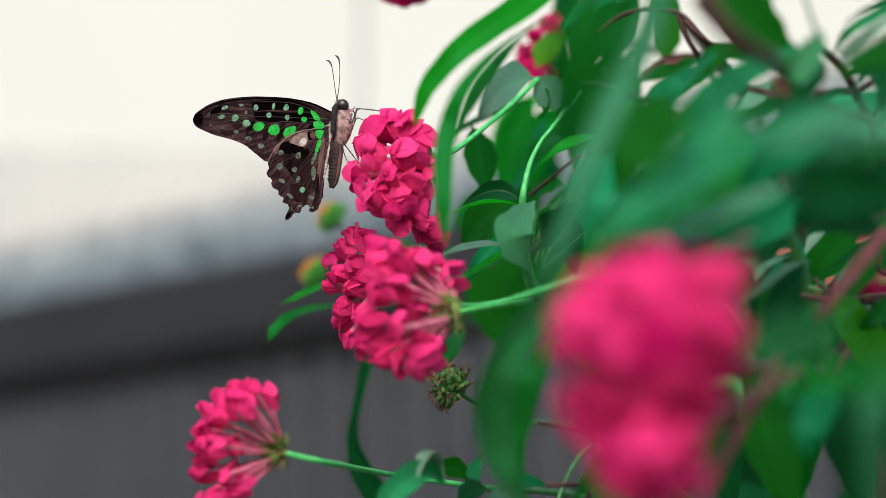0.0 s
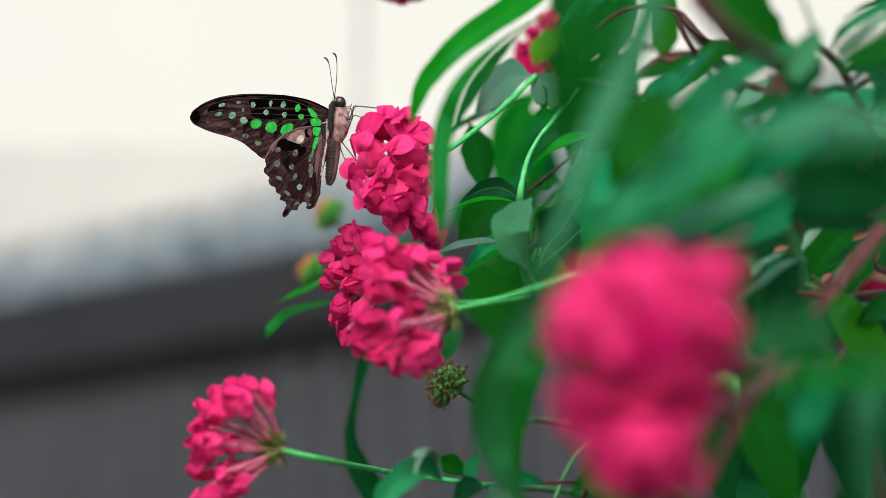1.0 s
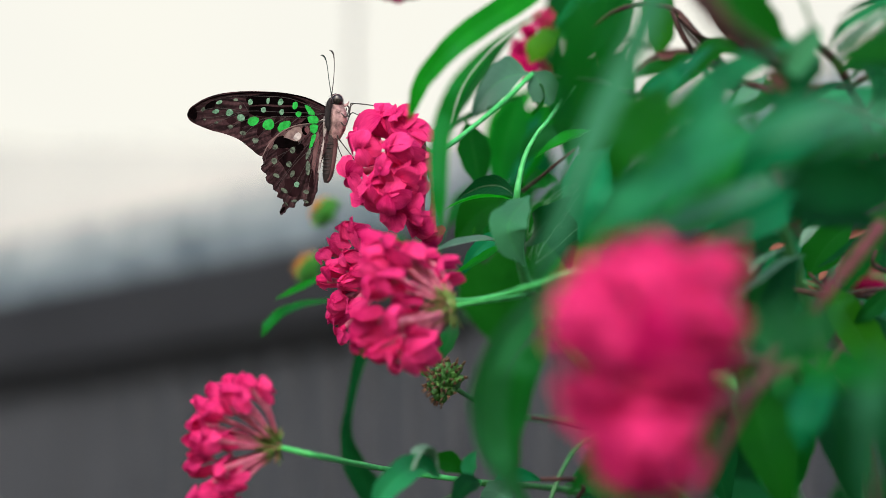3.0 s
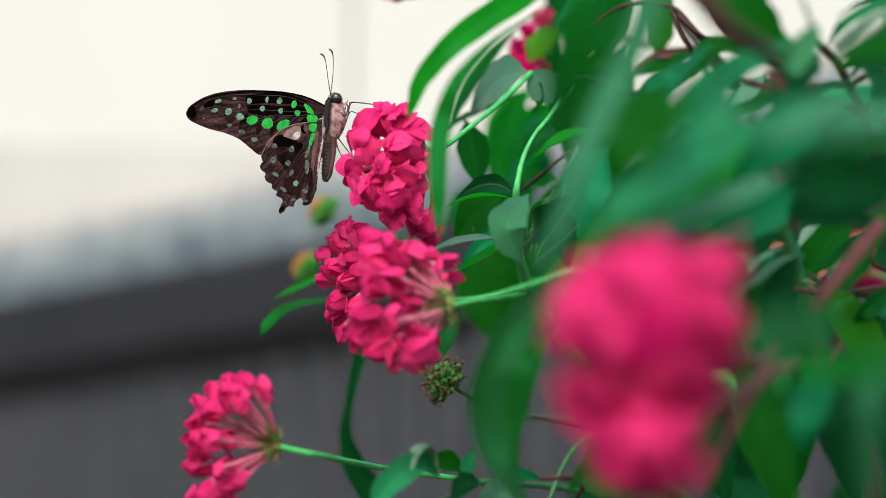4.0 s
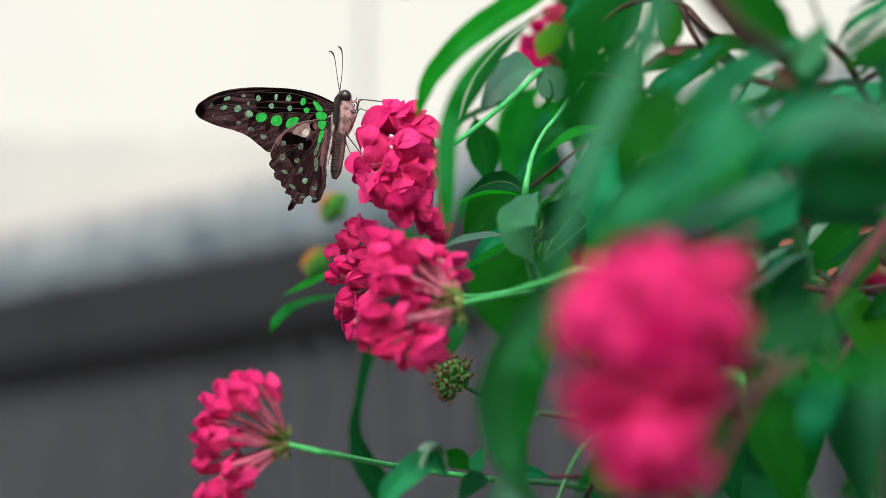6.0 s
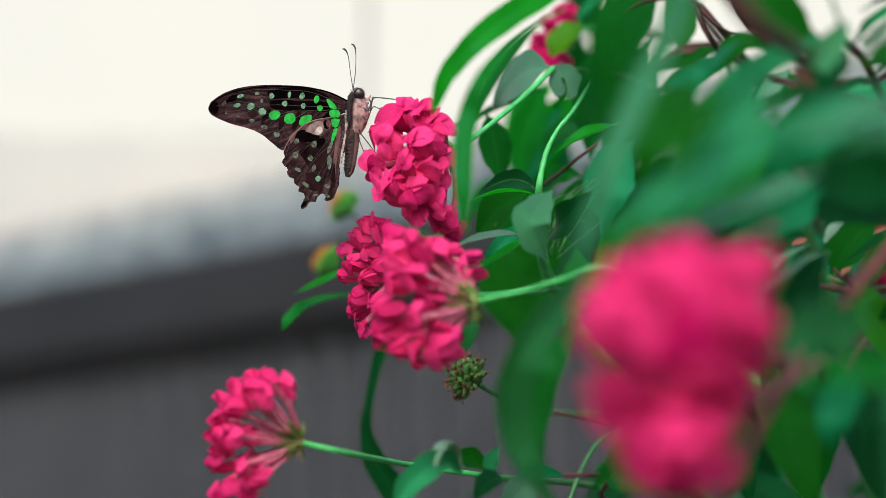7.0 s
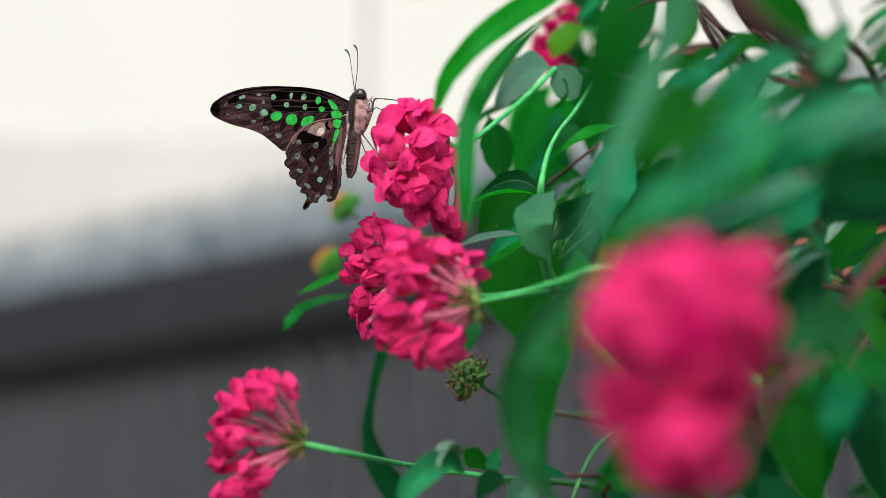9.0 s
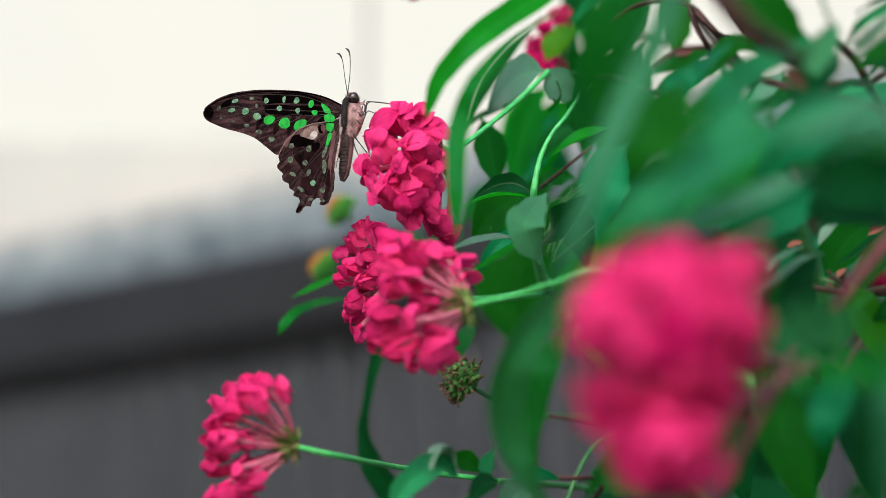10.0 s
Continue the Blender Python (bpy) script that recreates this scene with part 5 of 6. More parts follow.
blade([(0.1255, 0.842, 1.5644), (0.1185, 0.8436, 1.5576), (0.1108, 0.8448, 1.5521)], (1.4, 9.3, 1.4), LEAF_PALE, rolls=(20,))
# around the dry twigs
blade([(0.108, 0.7013, 1.4626), (0.1012, 0.6921, 1.4577), (0.0977, 0.6927, 1.4552), (0.0954, 0.6933, 1.4526)], (0.7, 3.0, 4.3, 1.7), LEAF_SILVER, rolls=(35,), cup=0.5)
blade([(0.1092, 0.674, 1.4543), (0.1017, 0.6664, 1.4471), (0.097, 0.6679, 1.4404), (0.0923, 0.6698, 1.4322)], (1.5, 9.2, 10.7, 1.4), LEAF_SHADE, rolls=(20, 10), cup=0.4)
blade([(0.1067, 0.6628, 1.4516), (0.1001, 0.6584, 1.4483), (0.0936, 0.6545, 1.4427), (0.0857, 0.6557, 1.4375)], (0.6, 2.5, 3.3, 0.8), LEAF_SILVER, rolls=(30,), cup=0.4)
lf((0.1028, 0.6621, 1.4256), (0.0987, 0.6595, 1.437), (0.1068, 0.6653, 1.4523), 0.0102, LEAF_SHADE_DARK, roll=-10)
blade([(0.1247, 0.709, 1.4735), (0.12, 0.7095, 1.4717), (0.1168, 0.7101, 1.4691), (0.1142, 0.7109, 1.4654)], (0.6, 2.5, 4.2, 1.3), LEAF_SILVER, rolls=(30,), cup=0.4)
blade([(0.1358, 0.7338, 1.4787), (0.1294, 0.7349, 1.474), (0.1246, 0.7363, 1.4682), (0.1208, 0.7379, 1.4609)], (1.5, 13.1, 12.4, 1.5), LEAF_DEEP, rolls=(0,))
blade([(0.1356, 0.708, 1.4695), (0.1301, 0.7088, 1.4656), (0.1248, 0.7098, 1.4612), (0.1197, 0.7104, 1.4586)], (0.8, 2.5, 2.5, 0.6), LEAF_SHADE_DARK, rolls=(30,), cup=0.5)
blade([(0.1237, 0.7117, 1.4533), (0.125, 0.7041, 1.4453), (0.1307, 0.7061, 1.4366), (0.1381, 0.7084, 1.427), (0.145, 0.7104, 1.4184)], (0.9, 10.1, 13.3, 10.7, 1.1), LEAF_OLIVE_DARK, rolls=(10, 5))
lf((0.1455, 0.7117, 1.4534), (0.1357, 0.7044, 1.4445), (0.1294, 0.7056, 1.4393), 0.0065, LEAF, roll=-25)
# below the close cluster
lf((0.0936, 0.6823, 1.419), (0.0945, 0.6685, 1.3979), (0.1028, 0.6739, 1.3743), 0.0184, LEAF_DEEP, roll=-10)
blade([(0.1098, 0.7157, 1.4357), (0.1119, 0.7103, 1.4184), (0.11, 0.7041, 1.4049), (0.1098, 0.7065, 1.3946), (0.1097, 0.7086, 1.3854)], (1.9, 16.5, 13.7, 7.9, 0.4), LEAF, rolls=(15, 10))
lf((0.0932, 0.7657, 1.4218), (0.0923, 0.7687, 1.4087), (0.097, 0.7735, 1.3883), 0.0154, LEAF_SHADE_DARK, roll=5)
lf((0.0986, 0.7174, 1.4288), (0.0967, 0.7182, 1.4252), (0.094, 0.7199, 1.4182), 0.0055, LEAF, roll=30)
lf((0.1225, 0.7099, 1.4256), (0.1208, 0.6945, 1.4035), (0.1277, 0.7, 1.3798), 0.0156, LEAF_SHADE_DARK, roll=-15)

# the body of the shrub behind
rng = random.Random(77)
OPEN = [(Vector((0.1694, 1.0463, 1.658)), 0.020), (Vector((0.1244, 1.0481, 1.65)), 0.010), (Vector((0.0998, 1.05, 1.642)), 0.009), (Vector((0.1748, 1.0963, 1.4414)), 0.012),
        (Vector((0.048, 1.0926, 1.4574)), 0.022), (Vector((0.2035, 1.0457, 1.6607)), 0.008), (Vector((0.1859, 1.1361, 1.4464)), 0.010), (Vector((0.1322, 1.0855, 1.6654)), 0.012)]
made = 0
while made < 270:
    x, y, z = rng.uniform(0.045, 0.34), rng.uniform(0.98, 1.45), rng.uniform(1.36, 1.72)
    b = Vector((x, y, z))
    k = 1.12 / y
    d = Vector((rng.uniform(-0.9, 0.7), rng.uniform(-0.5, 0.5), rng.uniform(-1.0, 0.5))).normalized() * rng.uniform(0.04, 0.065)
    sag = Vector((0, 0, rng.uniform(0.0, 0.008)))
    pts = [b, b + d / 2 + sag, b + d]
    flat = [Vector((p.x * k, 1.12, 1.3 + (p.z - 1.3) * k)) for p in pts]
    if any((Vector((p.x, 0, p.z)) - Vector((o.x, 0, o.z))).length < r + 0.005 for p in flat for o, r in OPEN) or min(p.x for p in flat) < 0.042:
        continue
    # half of these leaves take the darkest green, painting in the interior's shade
    lf(pts[0], pts[1], pts[2], rng.uniform(0.016, 0.024), rng.choice((LEAF, LEAF_SHADE_DARK, LEAF_TEAL, LEAF_SHADE_DARK)), roll=rng.uniform(-50, 50))
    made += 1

# lower and farther foliage of the same shrub
for k in range(240):
    a, h = rng.uniform(0, 6.28), rng.uniform(0.75, 1.85)
    q = rng.uniform(0.1, 0.32)
    b = Vector((0.30 + q * math.cos(a), 1.42 + 0.8 * q * math.sin(a), h))
    if b.x < 0.05 + 0.1 * b.y and h > 1.25:
        continue
    d = Vector((math.cos(a), math.sin(a), rng.uniform(-0.9, 0.3))).normalized() * rng.uniform(0.05, 0.08)
    lf(b, b + d / 2 + Vector((0, 0, 0.006)), b + d, rng.uniform(0.018, 0.026), rng.choice((LEAF, LEAF, LEAF_TEAL)), roll=rng.uniform(-50, 50))


# ---- butterfly ----
def mm(p, y=0.0):
    return Vector((p[0] / 1000, y, p[1] / 1000))


def outline_mesh(bm, ctrl, y, thick, steps=6, ragged=0.0, seed=0, mat=0):
    """A flat piece with a rounded outline, given in millimetres, standing in the wing's plane."""
    rng = random.Random(seed)
    pts = curve_points([mm(p) for p in ctrl], steps, closed=True)
    pts = [p + Vector((rng.uniform(-1, 1), 0, rng.uniform(-1, 1))) * ragged for p in pts]
    n = len(pts)
    near = [bm.verts.new(p + Vector((0, y, 0))) for p in pts]
    far = [bm.verts.new(p + Vector((0, y + thick, 0))) for p in pts]
    for a, b, c in geometry.tessellate_polygon([pts]):
        bm.faces.new((near[a], near[b], near[c]))
        bm.faces.new((far[c], far[b], far[a]))
    for k in range(n):
        bm.faces.new((near[k], far[k], far[(k + 1) % n], near[(k + 1) % n]))
    for f in bm.faces:
        f.material_index = mat


def ellipse(bm, x, z, rx, rz, angle, y, seed, thick=0.00006):
    rng = random.Random(seed)
    n = 18
    a0 = radians(angle)
    ctrl = []
    k1, k2, p1, p2 = rng.uniform(0.02, 0.09), rng.uniform(0.02, 0.07), rng.uniform(0, 6), rng.uniform(0, 6)
    for i in range(n):
        a = 2 * math.pi * i / n
        r = 1 + k1 * math.sin(2 * a + p1) + k2 * math.sin(3 * a + p2) + rng.uniform(-0.04, 0.04)
        u, v = rx * r * math.cos(a), rz * r * math.sin(a)
        ctrl.append((x + u * math.cos(a0) - v * math.sin(a0), z + u * math.sin(a0) + v * math.cos(a0)))
    outline_mesh(bm, ctrl, y, thick, steps=2, seed=seed)


butterfly = new("butterfly")
butterfly.matrix_basis = Matrix.Translation((-0.0392, 0.7694, 1.5238)) @ pose(0, 0, 0, 13, 0, 0)
tagged(butterfly, "brown butterfly with green wing spots, wings closed, on pink flower", "butterfly")

FORE = [(-1.5, 5.0), (-8.5, 8.3), (-16.2, 10.0), (-23.9, 10.4), (-31.6, 10.3), (-39.4, 9.3), (-45.1, 7.4), (-48.8, 5.1), (-50.8, 3.1), (-50.3, 1.1), (-48.6, -0.3), (-43.2, -2.6), (-37.0, -4.3), (-32.4, -6.3), (-28.6, -9.3), (-24.5, -11.9), (-20.1, -7.7), (-11.6, -2.3), (-2.3, 1.9)]
HIND = [(-2.3, 1.0), (-8.2, -0.4), (-13.6, -1.4), (-18.3, -3.8), (-22.3, -7.9), (-24.5, -12.1), (-24.1, -13.9), (-24.9, -15.7), (-24.5, -17.1), (-23.1, -18.3), (-23.3, -19.9), (-22.5, -21.2), (-20.9, -22.0), (-20.7, -23.6), (-19.1, -24.6), (-19.3, -26.2), (-17.5, -27.0), (-17.1, -28.2), (-17.7, -29.8), (-18.5, -31.6), (-17.9, -32.4), (-16.5, -31.4), (-15.4, -29.8), (-13.4, -29.8), (-12.6, -27.8), (-10.6, -27.0), (-9.6, -27.4), (-10.2, -29.0), (-9.0, -29.6), (-7.4, -28.8), (-6.4, -27.0), (-6.0, -25.2), (-5.2, -23.6), (-4.8, -17.9), (-3.6, -13.1), (-1.5, -7.7), (-1.5, -1.4)]
for side, y0 in ((0, -0.0014), (1, 0.0014)):
    sgn = -1 if side == 0 else 1
    bm = bmesh.new()
    outline_mesh(bm, FORE, y0, 0.00012, seed=1 + side)
    fore = part("forewing", bm, WING, butterfly, "brown forewing with green spots" if not side else "", smooth=False)
    bm = bmesh.new()
    outline_mesh(bm, HIND, y0 + sgn * 0.0004, 0.00012, ragged=0.00016, seed=3 + side)
    hind = part("hindwing", bm, WING, butterfly, "brown hindwing with a short ragged tail" if not side else "", smooth=False)
    if side:
        fore.rotation_euler = (0, radians(1.5), 0)
        continue
    yf, yh = y0 - 0.0001, y0 - 0.0005

    def spots(wing, name, mat, y, rows):
        for i, row in enumerate(rows):
            bm = bmesh.new()
            ellipse(bm, *row, y, i * 13 + len(name) + int(abs(row[0]) * 10))
            part(name, bm, mat, wing, smooth=False)

    def patches(wing, name, mat, y, rows, label=""):
        for i, ctrl in enumerate(rows):
            bm = bmesh.new()
            outline_mesh(bm, ctrl, y, 0.00006, steps=4, ragged=0.00007, seed=i + len(name))
            part(name, bm, mat, wing, label, smooth=False)

    patches(fore, "black_patch", WING_BLACK, yf, [
        [(-29.4, 4.2), (-28.3, 5.5), (-23.7, 5.7), (-17.7, 5.3), (-12.2, 5.3), (-8.6, 4.6), (-6.4, 2.4), (-9.8, 1.6), (-17.7, 1.8), (-23.7, 2.0), (-28.1, 2.6)],
        [(-30.2, 8.3), (-27.7, 9.5), (-22.7, 9.9), (-18.3, 9.9), (-13.8, 9.1), (-9.8, 7.5), (-8.0, 5.7), (-11.8, 5.9), (-17.7, 6.1), (-23.7, 6.3), (-28.8, 6.1)],
        [(-44.7, 5.1), (-43.5, 6.7), (-41.5, 7.7), (-40.8, 7.1), (-41.5, 5.5), (-43.5, 4.6)],
        [(-50.7, 2.8), (-49.9, 4.2), (-48.1, 5.0), (-47.3, 3.6), (-47.7, 1.4), (-48.9, 1.0), (-50.3, 1.8)],
        [(-8.8, 1.6), (-7.8, 2.0), (-8.4, -1.6), (-9.8, -2.4), (-10.8, -0.4)]])
    patches(fore, "dark_patch", WING_DARK, yf, [
        [(-25.1, 1.6), (-23.5, 1.8), (-24.3, -2.8), (-25.9, -4.8), (-26.3, -3.0)],
        [(-19.7, 1.6), (-18.3, 1.4), (-19.3, -2.8), (-21.1, -5.2), (-21.5, -3.2)],
        [(-30.4, 2.0), (-29.0, 2.2), (-30.6, -1.2), (-32.2, -3.2), (-32.0, -0.2)],
        [(-37.2, 1.4), (-34.6, 1.8), (-33.6, 0.2), (-36.0, -0.6)],
        [(-14.8, 1.2), (-11.4, 1.2), (-13.4, -0.4), (-15.4, -1.2)]])
    patches(fore, "green_spot", SPOT_GREEN, yf - 0.0001, [
        [(-9.6, 5.9), (-8.6, 5.9), (-7.2, 4.8), (-6.2, 3.4), (-6.2, 2.6), (-8.0, 2.8), (-8.8, 4.0)]])
    spots(fore, "green_spot", SPOT_GREEN, yf - 0.0001, [(-27.7, 0.4, 1.95, 1.6, 15), (-22.3, -0.8, 2.2, 1.75, 48), (-16.9, -1.4, 2.6, 1.55, 42), (-13.0, 5.9, 0.99, 1.29, -10), (-11.8, 2.9, 1.03, 0.99, 20)])
    spots(fore, "mint_spot", SPOT_MINT, yf - 0.0001, [(-22.5, 7.5, 0.60, 1.09, -8), (-18.1, 7.1, 0.89, 1.19, -25), (-28.7, 7.1, 0.83, 1.03, -25), (-17.7, 3.6, 0.83, 0.99, -10), (-36.0, 3.4, 1.39, 1.07, 20), (-32.0, 1.6, 1.39, 1.19, 25), (-40.8, 3.8, 1.19, 0.75, 22), (-39.6, 7.0, 1.09, 0.67, 15), (-24.1, 4.4, 0.89, 0.99, 0)])
    spots(fore, "pale_spot", SPOT_PALE, yf - 0.0001, [(-33.8, 7.9, 0.83, 0.48, 5), (-32.2, 5.3, 0.52, 0.63, 0), (-45.3, 4.5, 0.52, 0.83, -25), (-44.7, 1.0, 0.44, 0.36, 0), (-40.6, -0.1, 0.79, 0.40, 15), (-35.7, -1.6, 0.99, 0.63, -15), (-31.3, -3.8, 1.09, 0.71, -20), (-26.9, -6.4, 1.15, 0.91, -20)])
    patches(hind, "mauve_patch", WING_MAUVE, yh, [
        [(-17.7, -5.0), (-15.7, -2.8), (-13.2, -1.4), (-10.6, -1.0), (-8.6, -1.4), (-8.0, -3.4), (-9.6, -5.2), (-11.8, -7.0), (-13.8, -6.6), (-15.7, -5.0)],
        [(-22.5, -7.0), (-19.7, -4.8), (-16.9, -2.6), (-16.1, -3.0), (-18.5, -5.4), (-20.5, -7.6), (-21.9, -9.5)],
        [(-5.8, -4.4), (-4.6, -3.4), (-4.6, -7.6), (-5.4, -12.1), (-6.0, -17.1), (-6.6, -20.6), (-7.2, -17.1), (-6.6, -11.1)]])
    patches(hind, "dark_patch", WING_DARK, yh - 0.00005, [
        [(-19.1, -9.5), (-15.4, -9.5), (-11.8, -10.7), (-8.8, -9.5), (-8.6, -14.1), (-9.8, -18.1), (-12.2, -19.1), (-15.4, -18.3), (-17.3, -15.1), (-18.9, -13.1)],
        [(-16.7, -20.6), (-13.8, -19.9), (-11.0, -23.0), (-12.2, -26.0), (-15.4, -25.4)],
        [(-22.1, -15.5), (-20.1, -15.9), (-20.5, -17.7), (-22.1, -17.1)],
        [(-8.2, -17.1), (-6.6, -16.7), (-6.6, -22.0), (-7.8, -23.0), (-8.6, -20.1)]])
    patches(hind, "black_patch", WING_BLACK, yh - 0.0001, [
        [(-20.5, -7.4), (-19.3, -5.4), (-17.5, -4.8), (-14.8, -5.4), (-12.0, -6.8), (-13.0, -8.3), (-16.1, -9.1), (-18.9, -8.9)],
        [(-12.4, -7.9), (-10.4, -7.7), (-9.8, -8.7), (-11.0, -10.3), (-12.4, -11.1), (-13.0, -9.5)],
        [(-18.3, -32.0), (-17.5, -30.0), (-16.3, -29.6), (-16.9, -31.2)]])
    patches(hind, "grey_patch", WING_PALE, yh - 0.00015, [
        [(-16.9, -5.2), (-15.6, -3.4), (-13.6, -2.0), (-11.4, -1.8), (-10.4, -3.2), (-10.8, -5.4), (-12.4, -6.6), (-14.2, -6.2), (-15.7, -5.6)]])
    patches(hind, "white_patch", SPOT_WHITE, yh - 0.0002, [
        [(-13.6, -5.8), (-13.0, -4.4), (-12.0, -3.6), (-11.0, -4.0), (-11.0, -5.4), (-12.2, -6.4)],
        [(-2.7, 2.2), (-1.9, -0.0), (-1.9, -2.8), (-2.7, -5.2), (-3.2, -6.4), (-3.0, -2.8), (-3.2, 0.4)]])
    patches(hind, "pale_fold", SPOT_WHITE, yh - 0.0002, [
        [(-3.2, -6.6), (-2.7, -5.4), (-3.0, -8.9), (-3.8, -13.3), (-4.6, -17.7), (-5.0, -17.3), (-4.4, -12.9), (-3.8, -9.5)]])
    patches(hind, "green_spot", SPOT_GREEN, yh - 0.0002, [
        [(-8.6, 1.6), (-7.4, 2.2), (-5.8, 2.2), (-4.8, 1.2), (-5.0, -0.2), (-6.4, -0.4), (-8.0, -0.2)],
        [(-7.6, -1.0), (-6.2, -0.8), (-5.0, -1.2), (-5.2, -3.0), (-6.2, -4.0), (-7.4, -3.4), (-7.8, -2.2)],
        [(-7.0, -4.6), (-5.6, -4.4), (-6.2, -6.8), (-7.2, -8.7), (-8.0, -9.1), (-7.6, -7.0)]])
    patches(hind, "pale_spot", SPOT_PALE, yh - 0.0002, [
        [(-8.2, -9.5), (-7.2, -9.1), (-8.0, -11.7), (-9.0, -13.1), (-9.2, -11.7)],
        [(-9.0, -13.9), (-7.8, -14.3), (-7.8, -17.1), (-8.4, -18.7), (-9.2, -17.1)]])
    spots(hind, "black_patch", WING_BLACK, yh - 0.0002, [(-9.6, -3.0, 0.99, 1.49, 20)])
    spots(hind, "red_patch", SPOT_RED, yh - 0.00026, [(-9.1, -2.9, 0.44, 1.09, 20)])
    spots(hind, "green_spot", SPOT_MINT, yh - 0.0002, [(-12.4, -21.8, 0.95, 0.99, 0)])
    spots(hind, "pale_spot", SPOT_PALE, yh - 0.00016, [(-19.9, -8.7, 0.94, 0.85, 20), (-13.8, -9.8, 0.85, 1.19, -15), (-20.3, -13.6, 1.02, 1.02, 0), (-15.1, -14.7, 0.89, 1.02, 10), (-13.9, -18.1, 0.72, 1.28, -22), (-19.5, -18.7, 1.19, 0.65, -22), (-16.7, -24.0, 1.45, 0.65, -32), (-9.1, -24.4, 1.02, 0.72, -20), (-13.3, -27.6, 1.11, 0.44, 10), (-16.1, -28.6, 0.85, 0.34, -50), (-9.2, -27.8, 1.11, 0.41, -25)])
    for wing, y, lines in ((fore, yf, [[(-2.3, 3.1), (-11.6, 1.9), (-21.6, 1.9), (-31.6, -1.9)], [(-2.3, 3.1), (-16.2, 3.5), (-29.3, 3.9), (-40.9, 1.9), (-46.3, 1.5)], [(-3.9, 4.2), (-14.7, 8.3), (-23.9, 9.1), (-35.5, 9.1), (-45.5, 6.6)], [(-11.6, 1.9), (-18.5, -3.9), (-23.9, -10.0)], [(-16.2, 1.9), (-23.9, -3.1), (-27.8, -8.5)], [(-20.8, 1.9), (-27.8, -1.5), (-31.6, -5.4)], [(-26.2, 2.3), (-33.2, -0.4), (-37.0, -3.5)], [(-29.3, 3.7), (-31.6, 6.9), (-35.5, 8.3)], [(-31.6, 3.7), (-39.4, 0.4), (-44.0, -1.7)], [(-31.6, 4.0), (-40.9, 5.0), (-48.2, 3.5)]]),
                           (hind, yh, [[(-2.3, 0.6), (-9.3, -0.9), (-16.2, -3.6), (-21.6, -8.5), (-23.9, -14.7)], [(-2.3, 1.5), (-8.5, -4.6), (-14.7, -9.3), (-22.4, -17.0)], [(-2.3, 0.8), (-7.7, -6.9), (-13.9, -14.7), (-19.7, -22.4)], [(-2.2, 0.0), (-6.2, -8.5), (-10.8, -17.8), (-16.2, -27.0)], [(-2.0, -1.2), (-4.6, -10.0), (-7.7, -19.3), (-9.3, -28.6)], [(-9.3, -1.0), (-11.6, -7.7), (-18.5, -11.6), (-24.2, -15.8)], [(-6.2, -8.5), (-11.6, -13.1), (-17.8, -20.8), (-19.1, -24.7)]])):
        for line in lines:
            bm = bmesh.new()
            sweep(bm, curve_points([mm(p, y) for p in line], 6), [0.00013, 0.0001, 0.00008, 0.00005], 6)
            part("vein", bm, VEIN, wing)
    bm = bmesh.new()
    sweep(bm, curve_points([mm(p, yh) for p in HIND[:6]], 6), [0.00012, 0.0002, 0.0002, 0.00014], 7)
    part("wing_fold", bm, WING_PALE, hind)
    bm = bmesh.new()
    sweep(bm, curve_points([mm(p, yf) for p in FORE[:9]], 6), [0.0003, 0.00026, 0.0002, 0.00016], 7)
    part("wing_edge", bm, WING_BLACK, fore)


def body_piece(name, mat, ctrl, radii, label, hairs, seed, squash=1.1, y=0.0):
    bm = bmesh.new()
    pts = curve_points([mm(p, y) for p in ctrl], 5)
    sweep(bm, pts, radii, 14, squash=squash)
    rng = random.Random(seed)
    for k in range(hairs):
        i = rng.randrange(1, len(pts) - 1)
        f = i / (len(pts) - 1) * (len(radii) - 1)
        r = radii[min(int(round(f)), len(radii) - 1)]
        a = rng.uniform(0, 2 * math.pi)
        n = Vector((math.cos(a), math.sin(a) * squash, 0))
        p = pts[i] + n * r * 0.95
        d = (n + Vector((rng.uniform(-0.4, 0.4), rng.uniform(-0.4, 0.4), -1.0 + rng.uniform(-0.4, 0.8)))).normalized()
        w = d.orthogonal().normalized() * 0.00007
        bm.faces.new([bm.verts.new(q) for q in (p - w, p + w, p + d * rng.uniform(0.0006, 0.0014))])
    return part(name, bm, mat, butterfly, label)


body_piece("thorax", FUR_PINK, [(0.9, 6.6), (1.7, 3.9), (1.9, 0.8), (1.4, -2.3), (0.5, -5.8)], [0.0018, 0.0030, 0.0033, 0.0030, 0.0020], "pinkish grey furry thorax", 420, 1)
body_piece("thorax_back", FUR_BLACK, [(-0.4, 8.3), (-1.0, 6.7), (-1.3, 4.4), (-1.5, 1.5), (-1.5, -1.2), (-1.2, -3.0)], [0.0005, 0.0009, 0.0010, 0.0009, 0.0008, 0.0003], "black furry back", 320, 2, y=-0.0026)
abdomen = body_piece("abdomen", ABDOMEN, [(-0.3, -4.6), (-0.5, -7.7), (-0.8, -11.6), (-1.2, -15.4), (-1.7, -18.9), (-2.2, -21.2)], [0.0020, 0.0022, 0.00215, 0.0020, 0.0017, 0.0008], "brown ringed abdomen", 50, 3)
body_piece("belly", WING_MAUVE, [(0.9, -5.0), (0.8, -8.2), (0.5, -11.8), (0.0, -15.4), (-0.6, -18.4), (-1.5, -20.6)], [0.0010, 0.0011, 0.0010, 0.0009, 0.0007, 0.0003], "dull pink belly", 90, 6, y=-0.0011)
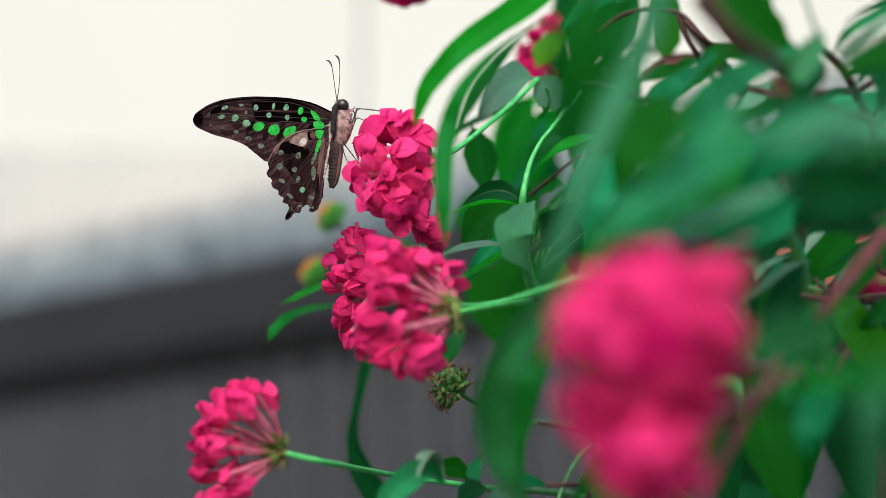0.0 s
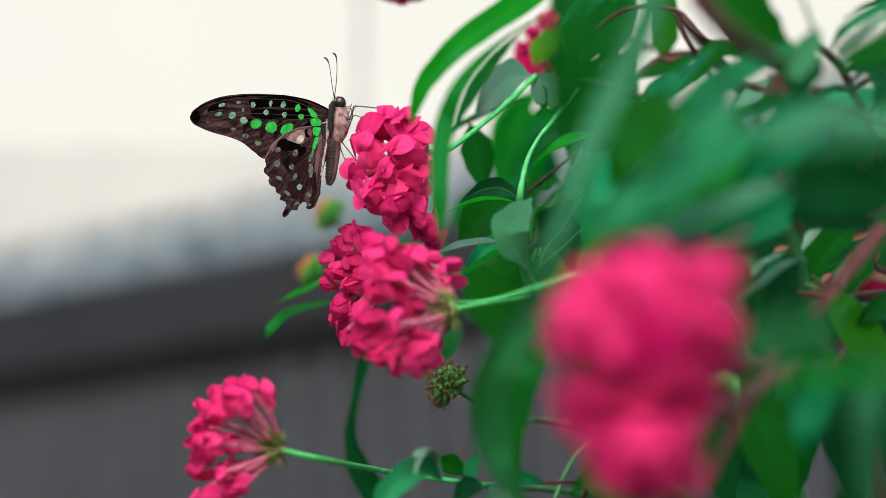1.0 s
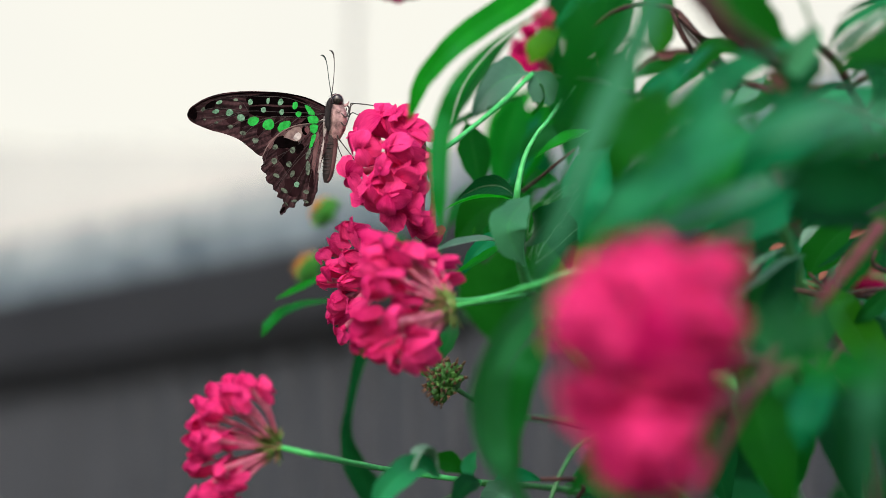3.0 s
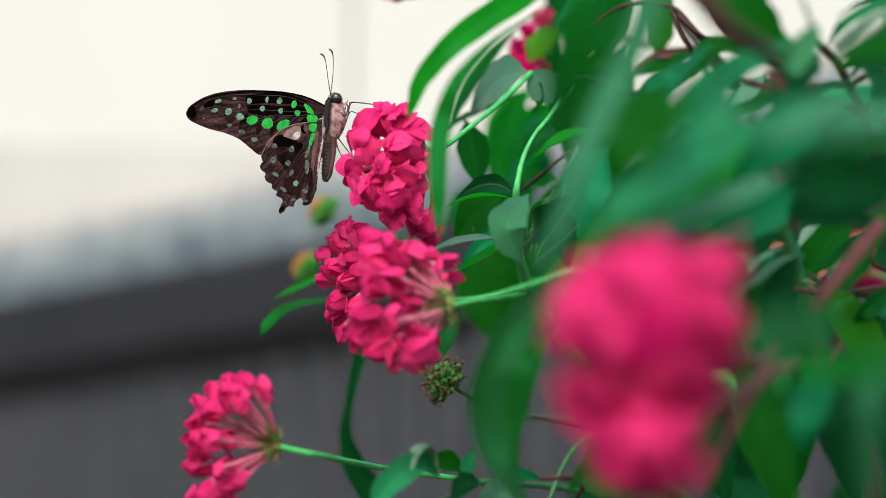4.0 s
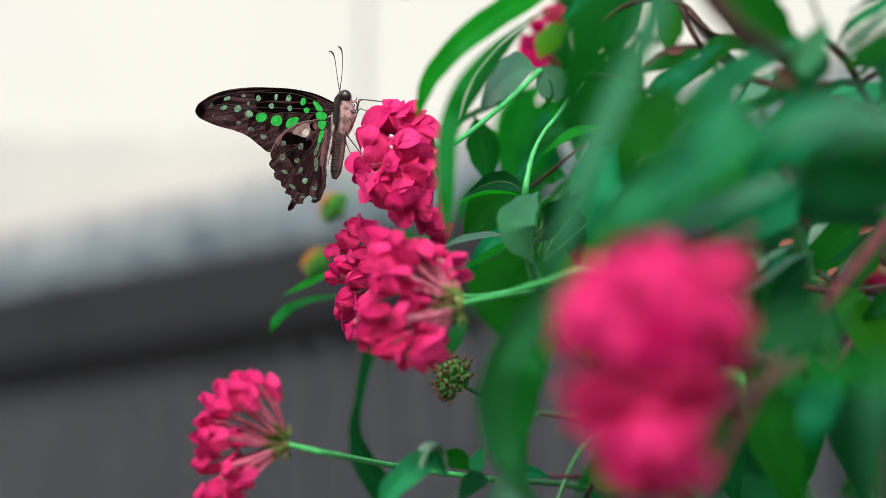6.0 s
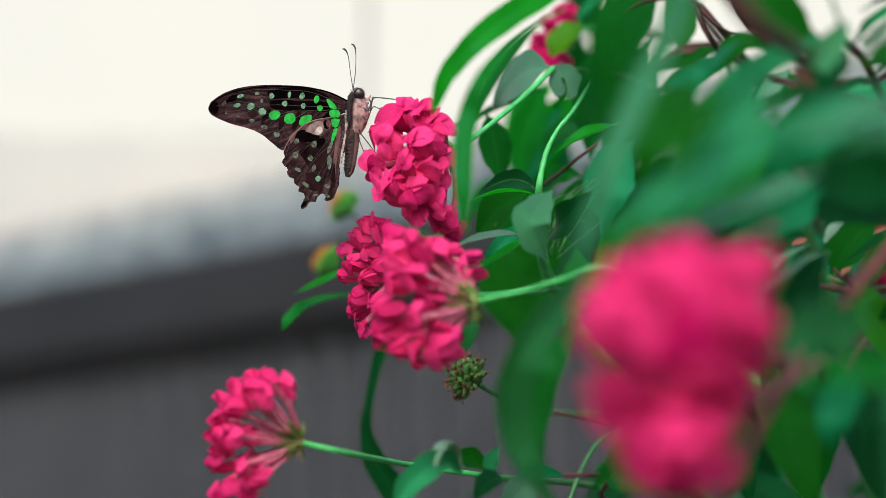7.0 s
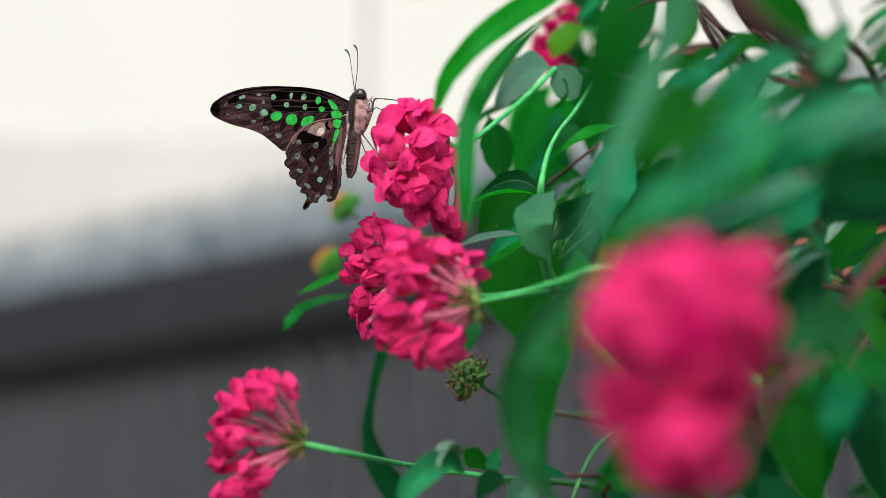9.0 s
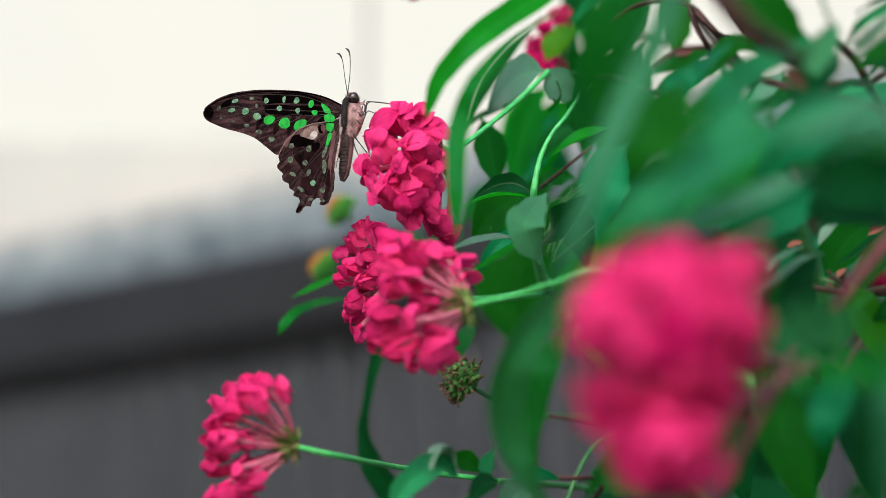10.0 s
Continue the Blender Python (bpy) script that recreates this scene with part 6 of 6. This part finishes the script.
for k in range(9):
    t = k / 9
    bm = bmesh.new()
    c = mm((-0.54 - 1.39 * t, -7.72 - 11.58 * t))
    ring = [c + Vector((0.0022 * math.cos(a), 0.0024 * math.sin(a), 0)) * (1 - 0.2 * t) for a in (2 * math.pi * j / 20 for j in range(21))]
    sweep(bm, ring, 0.00019, 5)
    part("ring", bm, FUR_BLACK, abdomen)
for u in range(7):
    bm = bmesh.new()
    ball(bm, mm((-3.6 - 0.02 * u, -7.9 - 1.02 * u), -0.0012), 0.00042, 0.0008, 0.00026, 8, 6)
    part("pale_mark", bm, SPOT_WHITE, abdomen)
head = body_piece("head", FUR_BLACK, [(0.5, 10.0), (0.9, 8.9), (1.4, 7.3), (1.5, 5.8)], [0.0008, 0.0017, 0.0020, 0.0014], "small black furry head", 120, 4)
for s in (-1, 1):
    bm = bmesh.new()
    ball(bm, mm((1.75, 7.75), s * 0.00125), 0.0020, 0.0013, 0.0022, 18, 12)
    part("eye", bm, EYE, head, "glossy black eye")
    bm = bmesh.new()
    sweep(bm, [mm((1.75 + 1.98 * math.cos(a), 7.75 + 2.15 * math.sin(a)), s * 0.0011) for a in (2 * math.pi * j / 24 for j in range(25))], 0.00022, 6)
    part("eye_ring", bm, FUR_PINK, head, "pale ring round the eye")
bm = bmesh.new()
spiral = []
for k in range(22):
    a = -0.6 + k * 0.36
    r = 0.0016 * (1 - k / 30)
    spiral.append(mm((4.4, 4.9)) + Vector((r * math.cos(a), 0, r * math.sin(a))))
sweep(bm, spiral, [0.0003, 0.00025, 0.0002], 6)
part("proboscis", bm, HORN, head, "dark coiled proboscis")
bm = bmesh.new()
sweep(bm, curve_points([mm(p) for p in [(2.9, 6.6), (4.3, 6.0), (5.4, 6.6), (5.9, 7.6)]], 5), [0.0006, 0.0006, 0.0004, 0.0001], 7)
part("palp", bm, FUR_PINK, head)
for y, line in ((-0.0008, [(-0.2, 9.8), (0.5, 15.4), (0.7, 20.1), (0.5, 23.5), (-0.1, 24.9), (-1.0, 25.4)]), (0.0012, [(-0.4, 9.8), (-1.2, 14.7), (-1.9, 20.1), (-2.5, 22.5), (-3.3, 23.6), (-4.2, 23.8)])):
    bm = bmesh.new()
    sweep(bm, curve_points([mm(p, y) for p in line], 6), [0.00017, 0.00014, 0.00013, 0.00015, 0.0003, 0.00034, 0.00012], 7)
    part("antenna", bm, HORN if y < 0 else HORN_TIP, butterfly, "thin clubbed antenna")
for y, line in ((-0.0028, [(3.2, 3.1), (5.0, 1.9), (6.4, 5.4), (6.9, 6.6), (10.8, 6.2), (15.0, 5.7)]), (0.002, [(3.2, 3.1), (5.6, 2.3), (6.6, 6.2), (9.3, 6.8), (14.7, 6.2)]),
                (-0.003, [(3.1, 0.0), (4.8, -1.2), (6.7, 3.1), (9.3, 2.5), (15.0, 0.6)]), (-0.003, [(1.9, -4.6), (2.5, -6.0), (6.2, -10.8), (8.1, -13.5), (10.4, -17.1)]), (0.002, [(1.4, -5.0), (1.9, -8.3), (3.2, -11.6), (4.5, -14.3)])):
    bm = bmesh.new()
    sweep(bm, curve_points([mm(p, y) for p in line], 5), [0.00028, 0.00024, 0.0002, 0.00015, 0.0001], 7)
    part("leg", bm, HORN, butterfly, "thin dark leg")


def motions():
    """The butterfly sits still on the flower for the whole time."""
    rest = butterfly.matrix_basis.copy()
    walk(butterfly, [(0.0, rest), (10.0, rest)])


motions()
